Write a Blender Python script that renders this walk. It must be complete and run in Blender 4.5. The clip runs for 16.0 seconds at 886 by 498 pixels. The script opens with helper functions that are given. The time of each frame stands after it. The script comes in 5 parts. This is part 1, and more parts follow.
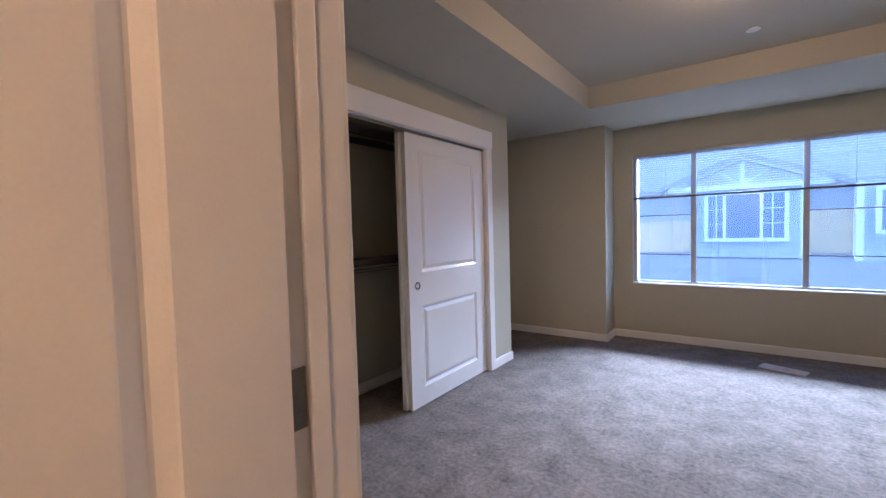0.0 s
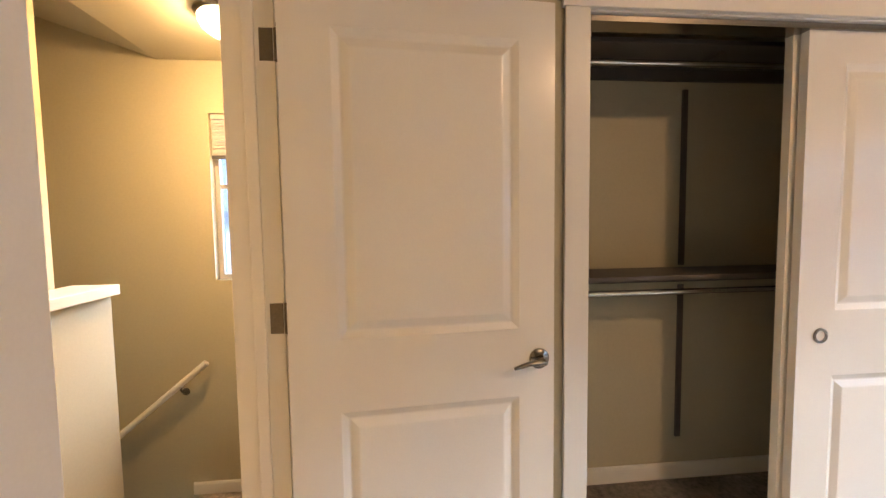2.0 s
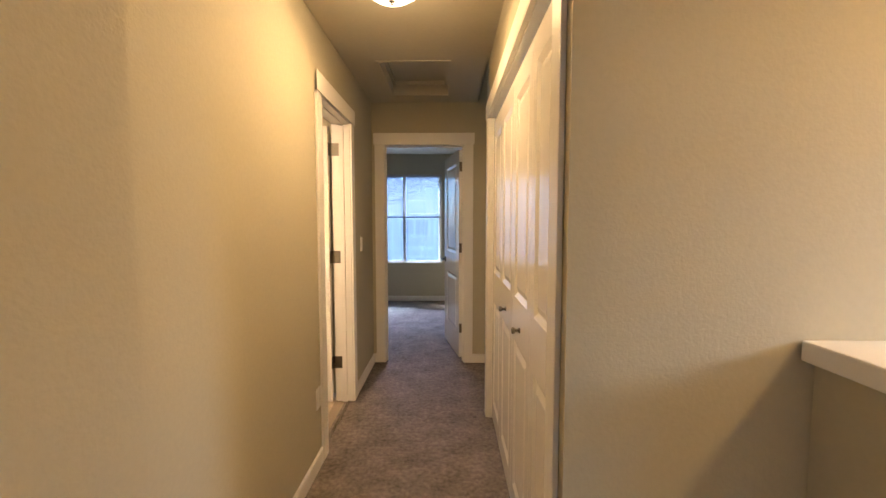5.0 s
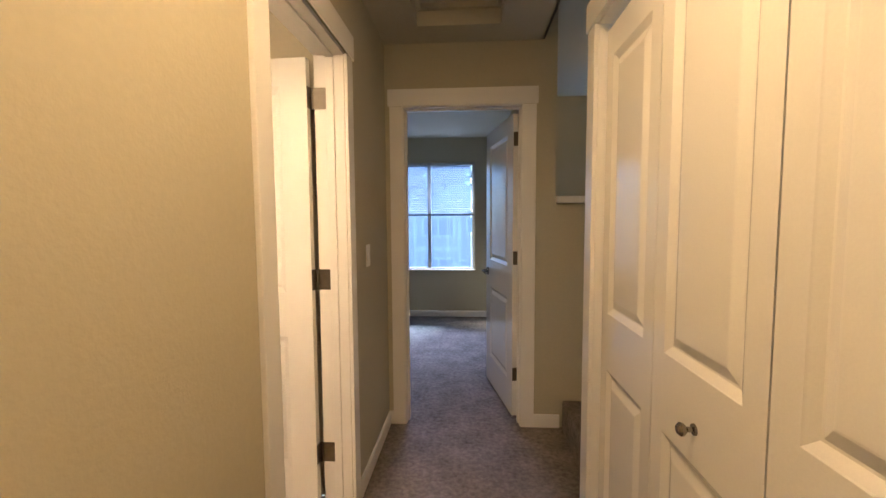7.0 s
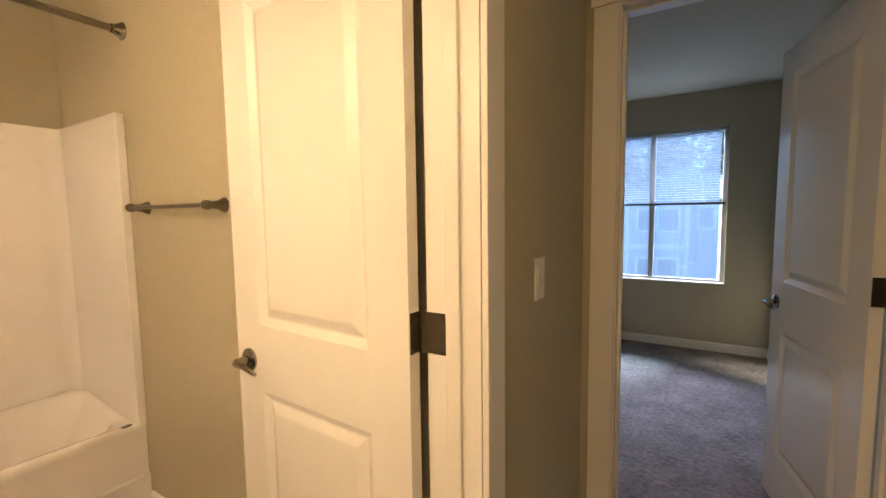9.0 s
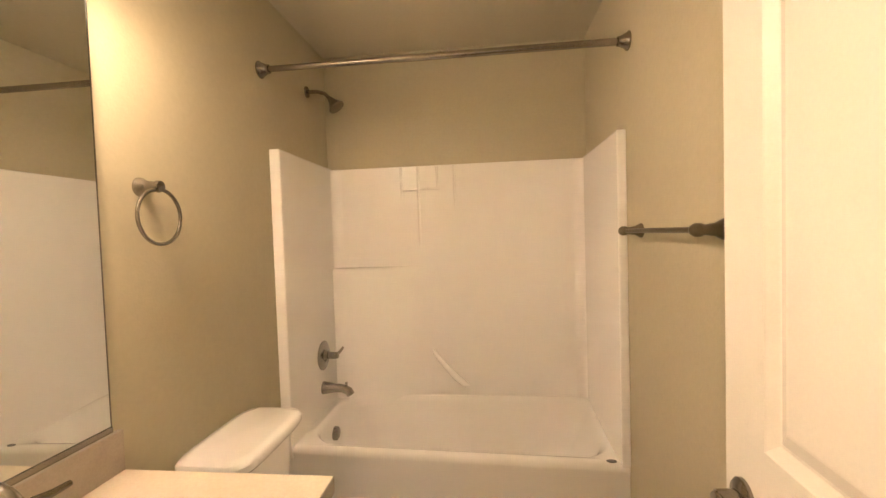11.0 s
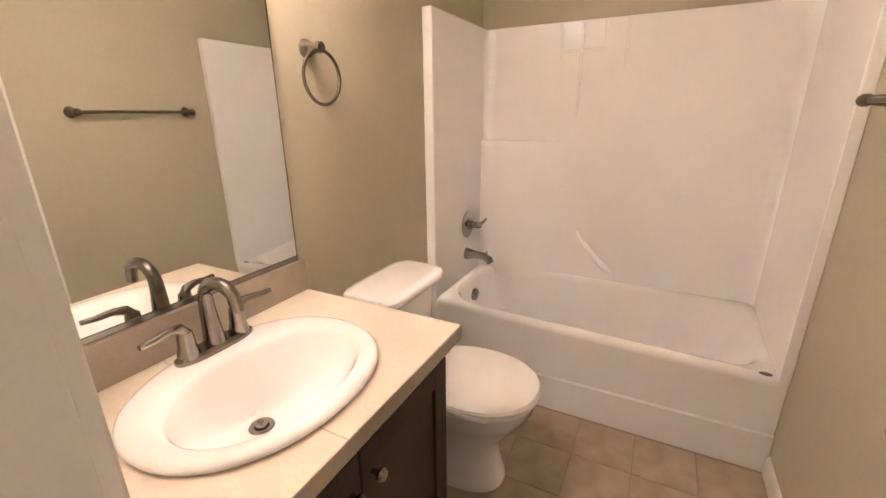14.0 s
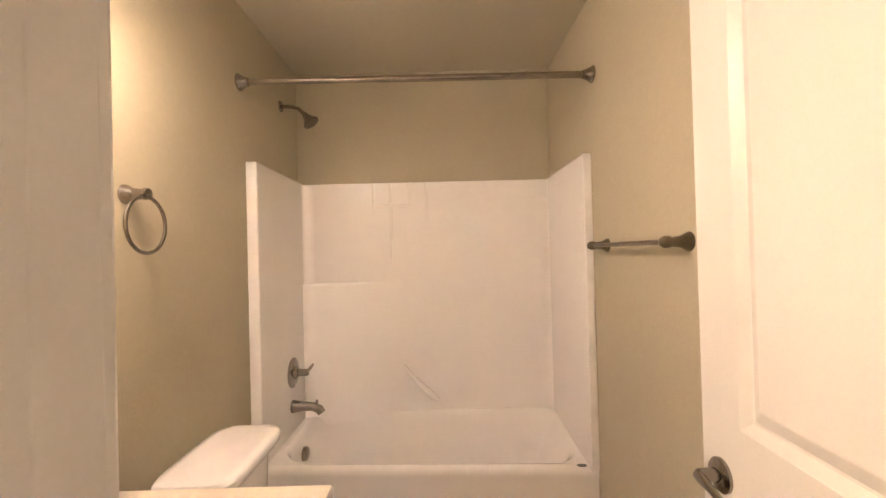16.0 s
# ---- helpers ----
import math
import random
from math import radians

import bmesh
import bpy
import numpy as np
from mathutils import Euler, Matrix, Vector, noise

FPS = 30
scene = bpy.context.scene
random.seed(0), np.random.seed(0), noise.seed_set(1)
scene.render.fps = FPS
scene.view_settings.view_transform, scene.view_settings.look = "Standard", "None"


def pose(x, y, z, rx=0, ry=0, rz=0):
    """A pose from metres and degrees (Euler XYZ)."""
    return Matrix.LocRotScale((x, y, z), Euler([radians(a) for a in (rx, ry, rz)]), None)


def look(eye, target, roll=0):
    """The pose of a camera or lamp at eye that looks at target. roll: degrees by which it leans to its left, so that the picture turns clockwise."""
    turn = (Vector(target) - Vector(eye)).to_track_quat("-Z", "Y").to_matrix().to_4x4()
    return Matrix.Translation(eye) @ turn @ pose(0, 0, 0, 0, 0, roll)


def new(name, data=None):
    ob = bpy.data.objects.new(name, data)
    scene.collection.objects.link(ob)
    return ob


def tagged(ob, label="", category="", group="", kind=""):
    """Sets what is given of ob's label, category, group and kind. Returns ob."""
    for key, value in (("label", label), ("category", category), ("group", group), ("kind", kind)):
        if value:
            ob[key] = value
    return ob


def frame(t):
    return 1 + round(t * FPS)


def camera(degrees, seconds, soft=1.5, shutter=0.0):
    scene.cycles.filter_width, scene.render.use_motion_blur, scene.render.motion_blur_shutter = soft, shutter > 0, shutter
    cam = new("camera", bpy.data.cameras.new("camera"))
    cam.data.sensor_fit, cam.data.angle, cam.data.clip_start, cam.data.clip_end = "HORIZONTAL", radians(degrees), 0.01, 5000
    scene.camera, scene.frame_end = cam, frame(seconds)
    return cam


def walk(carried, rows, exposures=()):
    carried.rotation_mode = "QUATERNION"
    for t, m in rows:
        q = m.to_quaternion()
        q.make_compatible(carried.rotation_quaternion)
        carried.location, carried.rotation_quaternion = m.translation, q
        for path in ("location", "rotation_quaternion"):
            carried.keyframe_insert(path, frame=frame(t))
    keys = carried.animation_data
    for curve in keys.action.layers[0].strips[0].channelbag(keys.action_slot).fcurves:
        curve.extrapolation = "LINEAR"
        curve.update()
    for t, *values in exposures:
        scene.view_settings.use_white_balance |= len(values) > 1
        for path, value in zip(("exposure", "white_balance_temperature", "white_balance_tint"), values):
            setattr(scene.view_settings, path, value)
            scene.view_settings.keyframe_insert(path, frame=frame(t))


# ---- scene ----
cam = camera(93.4, 16.0)
PATH = [
    (0, (0.518, 3.726, 1.328), (-0.662, 5.337, 1.236), -1.6),
    (0.5, (0.368, 3.913, 1.316), (-0.74, 5.576, 1.236), -1.6),
    (1, (0.207, 4.124, 1.331), (-1.154, 5.587, 1.248), -2.0),
    (1.5, (0.076, 4.346, 1.331), (-1.691, 5.277, 1.227), -1.6),
    (2, (-0.055, 4.527, 1.368), (-2.041, 4.723, 1.235), -0.8),
    (2.5, (-0.288, 4.578, 1.357), (-2.209, 4.033, 1.241), -0.4),
    (3, (-0.46, 4.544, 1.387), (-2.039, 3.322, 1.257), 0.2),
    (3.5, (-0.619, 4.47, 1.374), (-1.681, 2.78, 1.242), 0.4),
    (4, (-0.678, 4.385, 1.38), (-1.222, 2.466, 1.226), 0.1),
    (4.5, (-0.706, 4.188, 1.372), (-0.878, 2.201, 1.222), -0.1),
    (5, (-0.699, 3.922, 1.364), (-0.671, 1.927, 1.224), -0.0),
    (5.2, (-0.701, 3.792, 1.345), (-0.621, 1.798, 1.219), 0.0),
    (7.3, (-0.492, 2.493, 1.36), (-0.337, 0.506, 1.204), -0.5),
    (7.5, (-0.478, 2.38, 1.365), (-0.284, 0.397, 1.191), -0.5),
    (8, (-0.408, 2.079, 1.35), (-0.09, 0.111, 1.182), -0.4),
    (8.5, (-0.375, 1.822, 1.352), (0.236, -0.073, 1.162), -0.6),
    (9, (-0.342, 1.609, 1.344), (0.692, -0.094, 1.175), -0.8),
    (9.5, (-0.253, 1.492, 1.338), (1.215, 0.144, 1.175), -0.9),
    (10, (-0.129, 1.396, 1.351), (1.674, 0.543, 1.208), -1.5),
    (10.2, (-0.087, 1.374, 1.361), (1.808, 0.747, 1.234), -1.8),
    (12.3, (0.056, 1.252, 1.415), (1.804, 2.212, 1.255), -1.8),
    (12.5, (0.056, 1.26, 1.364), (1.791, 2.225, 1.126), -2.1),
    (13, (0.058, 1.259, 1.366), (1.726, 2.196, 0.782), -1.5),
    (13.5, (0.061, 1.268, 1.376), (1.676, 2.144, 0.585), -0.7),
    (14, (0.053, 1.269, 1.363), (1.74, 2.146, 0.745), -0.6),
    (14.5, (0.041, 1.268, 1.373), (1.83, 2.099, 1.047), -0.5),
    (15, (0.028, 1.289, 1.399), (1.905, 1.972, 1.313), -0.5),
    (15.5, (0.017, 1.347, 1.4), (1.985, 1.707, 1.415), -0.7),
    (16, (-0.043, 1.418, 1.371), (1.957, 1.403, 1.39), -1.5),
]
walk(cam, [(t, look(eye, target, roll)) for t, eye, target, roll in PATH], [
    (0.0, 4.2, 5250, 17), (1.0, 4.6, 6550, 13), (1.5, 5.05, 7600, 13), (2.0, 5.05, 7150, 12), (2.35, 5.3, 6850, 12), (2.6, 5.4, 6850, 12), (3.2, 4.65, 6600, 12), (4.5, 4.3, 6450, 11),
    (7.5, 4.1, 5950, 10), (8.5, 4.0, 6200, 8), (9.5, 4.1, 6950, 7), (10.0, 4.05, 6850, 5), (12.5, 4.1, 5150, 15), (14.5, 4.1, 5150, 15), (15.5, 4.1, 5450, 15), (16.0, 4.1, 5500, 15)])

# ---------------------------------------------------------------- world and lamps
world = bpy.data.worlds.new("sky_world")
scene.world = world
world.use_nodes = True
wn = world.node_tree
sky = wn.nodes.new("ShaderNodeTexSky")
sky.sky_type = "NISHITA"
sky.sun_disc = False
sky.sun_elevation = radians(38)
sky.sun_rotation = radians(250)
sky.air_density = 1.0
sky.dust_density = 0.6
wn.nodes["Background"].inputs[1].default_value = 0.15
wn.links.new(sky.outputs[0], wn.nodes["Background"].inputs[0])

sun = new("sun", bpy.data.lights.new("sun", "SUN"))
sun.data.energy, sun.data.angle, sun.data.color = 1.0, radians(25), (1, 0.96, 0.9)
sun.matrix_world = pose(0, 0, 12, 52, 0, 250 - 180)

WARM = (1.0, 0.62, 0.29)


def bulb(name, x, y, z, watts, color=WARM, radius=0.06):
    ob = new(name, bpy.data.lights.new(name, "POINT"))
    ob.data.energy, ob.data.color, ob.data.shadow_soft_size = watts, color, radius
    ob.location = (x, y, z)
    return ob


def downglow(name, x, y, z, watts, color=WARM, wide=0.22):
    """The downward light of a dome shade whose metal base shields the ceiling."""
    ob = new(name, bpy.data.lights.new(name, "AREA"))
    ob.data.shape, ob.data.size = "DISK", wide
    ob.data.energy, ob.data.color = watts, color
    ob.location = (x, y, z)


bulb("hall_bulb", -0.45, 2.04, 2.365, 0.45, WARM, 0.09)
downglow("hall_downglow", -0.45, 2.04, 2.345, 0.92)
bulb("stair_bulb", -2.35, 3.66, 2.365, 1.5)
downglow("stair_downglow", -2.35, 3.66, 2.345, 0.7)
for bx in (0.36, 0.59, 0.82):
    bulb("vanity_bulb", bx, 2.115, 2.09, 0.30, (1.0, 0.64, 0.36), 0.03)
    # Spot added at each bulb, aimed outward to brighten the tub and floor.
    down = new("vanity_fill_spot", bpy.data.lights.new("vanity_fill_spot", "SPOT"))
    down.data.energy, down.data.color, down.data.shadow_soft_size = 1.32, (1.0, 0.66, 0.40), 0.028
    down.data.spot_size, down.data.spot_blend = radians(165), 0.8
    down.matrix_world = look((bx, 2.115, 2.055), (bx + 1.2, 1.0, 0.1))
bulb("ensuite_bulb", 0.95, 2.62, 2.05, 2.7, (1.0, 0.58, 0.32), 0.04)
bulb("bedroom_bulb", 0.55, 6.35, 2.565, 1.3, (1.0, 0.60, 0.34))
downglow("bedroom_downglow", 0.55, 6.35, 2.545, 0.45, (1.0, 0.62, 0.36))
bulb("loft_bulb", -2.08, -1.48, 2.875, 0.4)



def sky_fill(name, x, y, z, aim, wide, watts, color=(0.76, 0.86, 1.0)):
    """Area lamp added outside, above the view, shining steeply in through a window like sky."""
    ob = new(name, bpy.data.lights.new(name, "AREA"))
    ob.data.shape, ob.data.size, ob.data.size_y = "RECTANGLE", wide, 0.9
    ob.data.energy, ob.data.color = watts, color
    ob.matrix_world = look((x, y, z), (x, aim, 0.6))


sky_fill("sky_fill_window_1", 0.46, 12.2, 3.35, 7.0, 3.2, 108)
sky_fill("sky_fill_window_2", 0.04, -6.3, 3.45, -1.6, 2.2, 46, (0.56, 0.63, 1.0))
sky_fill("sky_fill_window_3", -2.48, -6.2, 4.3, -1.6, 1.8, 120, (0.52, 0.72, 1.0))
# Lamp added outside the stair window to brighten the half wall and stairs.
stair_sky = new("sky_fill_window_4", bpy.data.lights.new("sky_fill_window_4", "AREA"))
stair_sky.data.shape, stair_sky.data.size, stair_sky.data.size_y = "RECTANGLE", 1.2, 0.9
stair_sky.data.energy, stair_sky.data.color = 7.5, (0.80, 0.88, 1.0)
stair_sky.matrix_world = look((-4.6, 4.45, 2.1), (-2.0, 3.2, 0.8))


# ---------------------------------------------------------------- materials
def material(name, base, rough=0.6, metal=0.0, second=None, scale=6.0, fine=220.0, bump=0.0, bump_scale=200.0, spread=0.06, coat=0.0, transmission=0.0):
    """A plain surface with two scales of variation and fine relief."""
    m = bpy.data.materials.new(name)
    m.use_nodes = True
    nt = m.node_tree
    b = nt.nodes["Principled BSDF"]
    b.inputs["Roughness"].default_value = rough
    b.inputs["Metallic"].default_value = metal
    b.inputs["Coat Weight"].default_value = coat
    b.inputs["Transmission Weight"].default_value = transmission
    tc = nt.nodes.new("ShaderNodeTexCoord")
    big = nt.nodes.new("ShaderNodeTexNoise")
    big.inputs["Scale"].default_value, big.inputs["Detail"].default_value = scale, 4
    small = nt.nodes.new("ShaderNodeTexNoise")
    small.inputs["Scale"].default_value, small.inputs["Detail"].default_value = fine, 2
    nt.links.new(tc.outputs["Object"], big.inputs["Vector"])
    nt.links.new(tc.outputs["Object"], small.inputs["Vector"])
    add = nt.nodes.new("ShaderNodeMath")
    add.operation = "MULTIPLY_ADD"
    add.inputs[1].default_value = 0.5
    nt.links.new(small.outputs[0], add.inputs[0])
    half = nt.nodes.new("ShaderNodeMath")
    half.operation = "MULTIPLY"
    half.inputs[1].default_value = 0.5
    nt.links.new(big.outputs[0], half.inputs[0])
    nt.links.new(half.outputs[0], add.inputs[2])
    ramp = nt.nodes.new("ShaderNodeValToRGB")
    c2 = second or tuple(min(1, c * (1 + spread)) for c in base)
    c1 = base if second else tuple(c * (1 - spread) for c in base)
    ramp.color_ramp.elements[0].position, ramp.color_ramp.elements[1].position = 0.35, 0.65
    ramp.color_ramp.elements[0].color, ramp.color_ramp.elements[1].color = (*c1, 1), (*c2, 1)
    nt.links.new(add.outputs[0], ramp.inputs[0])
    nt.links.new(ramp.outputs[0], b.inputs["Base Color"])
    if bump:
        bn = nt.nodes.new("ShaderNodeTexNoise")
        bn.inputs["Scale"].default_value, bn.inputs["Detail"].default_value = bump_scale, 3
        nt.links.new(tc.outputs["Object"], bn.inputs["Vector"])
        bp = nt.nodes.new("ShaderNodeBump")
        bp.inputs["Strength"].default_value, bp.inputs["Distance"].default_value = bump, 0.004
        nt.links.new(bn.outputs[0], bp.inputs["Height"])
        nt.links.new(bp.outputs[0], b.inputs["Normal"])
    return m


def glow(name, color, strength):
    m = bpy.data.materials.new(name)
    m.use_nodes = True
    b = m.node_tree.nodes["Principled BSDF"]
    b.inputs["Base Color"].default_value = (0.8, 0.78, 0.72, 1)
    b.inputs["Emission Color"].default_value = (*color, 1)
    b.inputs["Emission Strength"].default_value = strength
    return m


# Tint darkens and blues the outdoor view; the translucent share adds painted haze.
def pane_glass(name, tint=(0.37, 0.42, 0.50, 1), haze=0.025):
    m = bpy.data.materials.new(name)
    m.use_nodes = True
    nt = m.node_tree
    nt.nodes.clear()
    out = nt.nodes.new("ShaderNodeOutputMaterial")
    mix = nt.nodes.new("ShaderNodeMixShader")
    clear = nt.nodes.new("ShaderNodeBsdfTransparent")
    clear.inputs[0].default_value = tint
    gloss = nt.nodes.new("ShaderNodeBsdfGlossy")
    gloss.inputs["Roughness"].default_value = 0.02
    mix.inputs[0].default_value = 0.06
    veil = nt.nodes.new("ShaderNodeMixShader")
    mesh = nt.nodes.new("ShaderNodeBsdfTranslucent")
    mesh.inputs[0].default_value = (0.5, 0.6, 0.7, 1)
    veil.inputs[0].default_value = haze
    nt.links.new(clear.outputs[0], veil.inputs[1])
    nt.links.new(mesh.outputs[0], veil.inputs[2])
    nt.links.new(veil.outputs[0], mix.inputs[1])
    nt.links.new(gloss.outputs[0], mix.inputs[2])
    nt.links.new(mix.outputs[0], out.inputs[0])
    return m


def blind_cloth(name):
    m = bpy.data.materials.new(name)
    m.use_nodes = True
    nt = m.node_tree
    nt.nodes.clear()
    out = nt.nodes.new("ShaderNodeOutputMaterial")
    mix = nt.nodes.new("ShaderNodeMixShader")
    d = nt.nodes.new("ShaderNodeBsdfDiffuse")
    tr = nt.nodes.new("ShaderNodeBsdfTranslucent")
    d.inputs[0].default_value = tr.inputs[0].default_value = (0.66, 0.66, 0.68, 1)
    mix.inputs[0].default_value = 0.45
    nt.links.new(d.outputs[0], mix.inputs[1])
    nt.links.new(tr.outputs[0], mix.inputs[2])
    nt.links.new(mix.outputs[0], out.inputs[0])
    return m


PAINT = material("greige_wall_paint", (0.475, 0.435, 0.315), 0.75, spread=0.03, scale=1.5, fine=60, bump=0.18, bump_scale=120)
CEIL = material("ceiling_paint", (0.49, 0.455, 0.355), 0.85, spread=0.03, scale=1.5, fine=60, bump=0.2, bump_scale=180)
TRIM = material("white_trim_paint", (0.78, 0.76, 0.71), 0.35, spread=0.02, scale=3, bump=0.05, bump_scale=60)
DOOR = material("white_door_paint", (0.78, 0.76, 0.71), 0.20, spread=0.02, scale=3, bump=0.05, bump_scale=160)


def carpet(name, dark, light):
    """Cut pile: trodden patches, tufts and single yarns."""
    m = bpy.data.materials.new(name)
    m.use_nodes = True
    nt = m.node_tree
    b = nt.nodes["Principled BSDF"]
    b.inputs["Roughness"].default_value = 0.95
    b.inputs["Specular IOR Level"].default_value = 0.1
    tc = nt.nodes.new("ShaderNodeTexCoord")
    total = None
    for scale, detail, share in ((5.0, 3, 0.30), (38.0, 6, 0.45), (230.0, 2, 0.25)):
        nz = nt.nodes.new("ShaderNodeTexNoise")
        nz.inputs["Scale"].default_value, nz.inputs["Detail"].default_value = scale, detail
        nz.inputs["Roughness"].default_value = 0.65
        nt.links.new(tc.outputs["Object"], nz.inputs["Vector"])
        mul = nt.nodes.new("ShaderNodeMath")
        mul.operation = "MULTIPLY_ADD"
        mul.inputs[1].default_value = share
        nt.links.new(nz.outputs[0], mul.inputs[0])
        if total is None:
            mul.inputs[2].default_value = 0.0
        else:
            nt.links.new(total, mul.inputs[2])
        total = mul.outputs[0]
    ramp = nt.nodes.new("ShaderNodeValToRGB")
    ramp.color_ramp.elements[0].position, ramp.color_ramp.elements[1].position = 0.36, 0.62
    ramp.color_ramp.elements[0].color, ramp.color_ramp.elements[1].color = (*dark, 1), (*light, 1)
    nt.links.new(total, ramp.inputs[0])
    nt.links.new(ramp.outputs[0], b.inputs["Base Color"])
    bp = nt.nodes.new("ShaderNodeBump")
    bp.inputs["Strength"].default_value, bp.inputs["Distance"].default_value = 0.7, 0.012
    nt.links.new(total, bp.inputs["Height"])
    nt.links.new(bp.outputs[0], b.inputs["Normal"])
    return m


CARPET = carpet("brown_cut_pile_carpet", (0.095, 0.080, 0.068), (0.335, 0.290, 0.252))
NICKEL = material("brushed_nickel", (0.30, 0.275, 0.245), 0.22, 1.0, spread=0.05, scale=30)
CHROME = material("bright_chrome", (0.7, 0.69, 0.67), 0.14, 1.0, spread=0.02)
BRONZE = material("aged_hinge_metal", (0.19, 0.165, 0.13), 0.36, 1.0, spread=0.1, scale=40)
TUB = material("white_acrylic", (0.85, 0.835, 0.82), 0.16, spread=0.012, scale=3, bump=0.03, bump_scale=25, coat=0.3)
CERAMIC = material("white_ceramic", (0.83, 0.825, 0.82), 0.08, spread=0.01, coat=0.4)
WOOD = material("dark_stained_wood", (0.022, 0.011, 0.007), 0.5, second=(0.045, 0.023, 0.014), scale=8, fine=90, bump=0.1)
LAMINATE = material("beige_laminate", (0.66, 0.58, 0.47), 0.35, second=(0.72, 0.65, 0.545), scale=5, fine=120)
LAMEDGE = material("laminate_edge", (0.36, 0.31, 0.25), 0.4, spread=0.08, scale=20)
TILE = material("beige_floor_tile", (0.38, 0.295, 0.21), 0.35, second=(0.48, 0.39, 0.29), scale=6, fine=14, bump=0.1, bump_scale=30)
GROUT = material("tan_grout", (0.33, 0.27, 0.20), 0.9, spread=0.1)
SHELF = material("dark_shelf_board", (0.10, 0.085, 0.075), 0.6, spread=0.1)
# White vinyl greyed in its base colour so the frames look backlit.
VINYL = material("white_vinyl", (0.45, 0.45, 0.45), 0.3, spread=0.02)
DARKRAIL = material("grey_blind_rail", (0.10, 0.10, 0.11), 0.5, spread=0.05)
GLASS = pane_glass("window_glass")
# Stronger tint and haze paint the dim, pale view through the south windows.
HAZED = pane_glass("hazed_window_glass", (0.25, 0.33, 0.43, 1), 0.065)
BLIND = blind_cloth("white_blind_slats")
DOME = glow("lit_frosted_glass", (1.0, 0.80, 0.50), 0.45)
GLOBE = glow("lit_globe", (1.0, 0.80, 0.56), 0.7)
PLASTIC = material("white_plastic", (0.78, 0.76, 0.71), 0.35, spread=0.02)
MIRROR = bpy.data.materials.new("mirror_glass")
MIRROR.use_nodes = True
MIRROR.node_tree.nodes["Principled BSDF"].inputs["Metallic"].default_value = 1.0
MIRROR.node_tree.nodes["Principled BSDF"].inputs["Roughness"].default_value = 0.01
MIRROR.node_tree.nodes["Principled BSDF"].inputs["Base Color"].default_value = (0.88, 0.9, 0.88, 1)
SHINGLE = material("blue_grey_shingles", (0.16, 0.17, 0.19), 0.9, second=(0.25, 0.26, 0.28), scale=3, fine=12, bump=0.5, bump_scale=12)
SIDING = material("blue_grey_siding", (0.36, 0.40, 0.45), 0.7, spread=0.04, scale=1)
SIDING2 = material("dark_grey_siding", (0.40, 0.39, 0.43), 0.7, spread=0.05, scale=1)
CREAM = material("cream_siding", (0.78, 0.55, 0.24), 0.7, spread=0.04, scale=1)
WHITEOUT = material("white_exterior_trim", (0.75, 0.77, 0.8), 0.6, spread=0.03, scale=1)
DARKGLASS = material("house_window_glass", (0.10, 0.15, 0.2), 0.22, spread=0.05, scale=1)
LEAF = material("tree_foliage", (0.07, 0.10, 0.07), 0.8, second=(0.11, 0.15, 0.10), scale=2, fine=9)
BARK = material("tree_bark", (0.09, 0.07, 0.05), 0.9, spread=0.2, scale=8)
GRASS = material("ground_cover", (0.07, 0.09, 0.05), 0.95, second=(0.12, 0.12, 0.09), scale=0.6, fine=8)


# ---------------------------------------------------------------- mesh helpers
def box(bm, x0, x1, y0, y1, z0, z1, bevel=0.0):
    """A box, its edges rounded off by bevel, into bm."""
    x0, x1, y0, y1, z0, z1 = min(x0, x1), max(x0, x1), min(y0, y1), max(y0, y1), min(z0, z1), max(z0, z1)
    m = Matrix.LocRotScale(((x0 + x1) / 2, (y0 + y1) / 2, (z0 + z1) / 2), None, (x1 - x0, y1 - y0, z1 - z0))
    made = bmesh.ops.create_cube(bm, size=1, matrix=m)["verts"]
    if bevel:
        edges = list({e for v in made for e in v.link_edges})
        bmesh.ops.bevel(bm, geom=edges, offset=bevel, segments=2, affect="EDGES", profile=0.6)
    return bm


def boxes(*rows, bevel=0.0):
    bm = bmesh.new()
    for r in rows:
        box(bm, *r, bevel=bevel)
    return bm


def rod(bm, a, b, r0, r1=None, sides=20):
    """A round bar from a to b."""
    a, b = Vector(a), Vector(b)
    way = b - a
    m = Matrix.Translation((a + b) / 2) @ way.to_track_quat("Z", "Y").to_matrix().to_4x4()
    bmesh.ops.create_cone(bm, cap_ends=True, segments=sides, radius1=r0, radius2=r0 if r1 is None else r1, depth=way.length, matrix=m)
    return bm


def tube(bm, points, radii, sides=16):
    """A bent round bar through the points."""
    pts = [Vector(p) for p in points]
    if isinstance(radii, (int, float)):
        radii = [radii] * len(pts)
    rings = []
    side = None
    for i, p in enumerate(pts):
        way = (pts[min(i + 1, len(pts) - 1)] - pts[max(i - 1, 0)]).normalized()
        if side is None:
            side = way.orthogonal().normalized()
        side = (side - way * side.dot(way)).normalized()
        up = way.cross(side)
        rings.append([bm.verts.new(p + radii[i] * (math.cos(2 * math.pi * k / sides) * side + math.sin(2 * math.pi * k / sides) * up)) for k in range(sides)])
    for a, b in zip(rings, rings[1:]):
        for k in range(sides):
            bm.faces.new((a[k], a[(k + 1) % sides], b[(k + 1) % sides], b[k]))
    bm.faces.new(rings[0][::-1])
    bm.faces.new(rings[-1])
    return bm


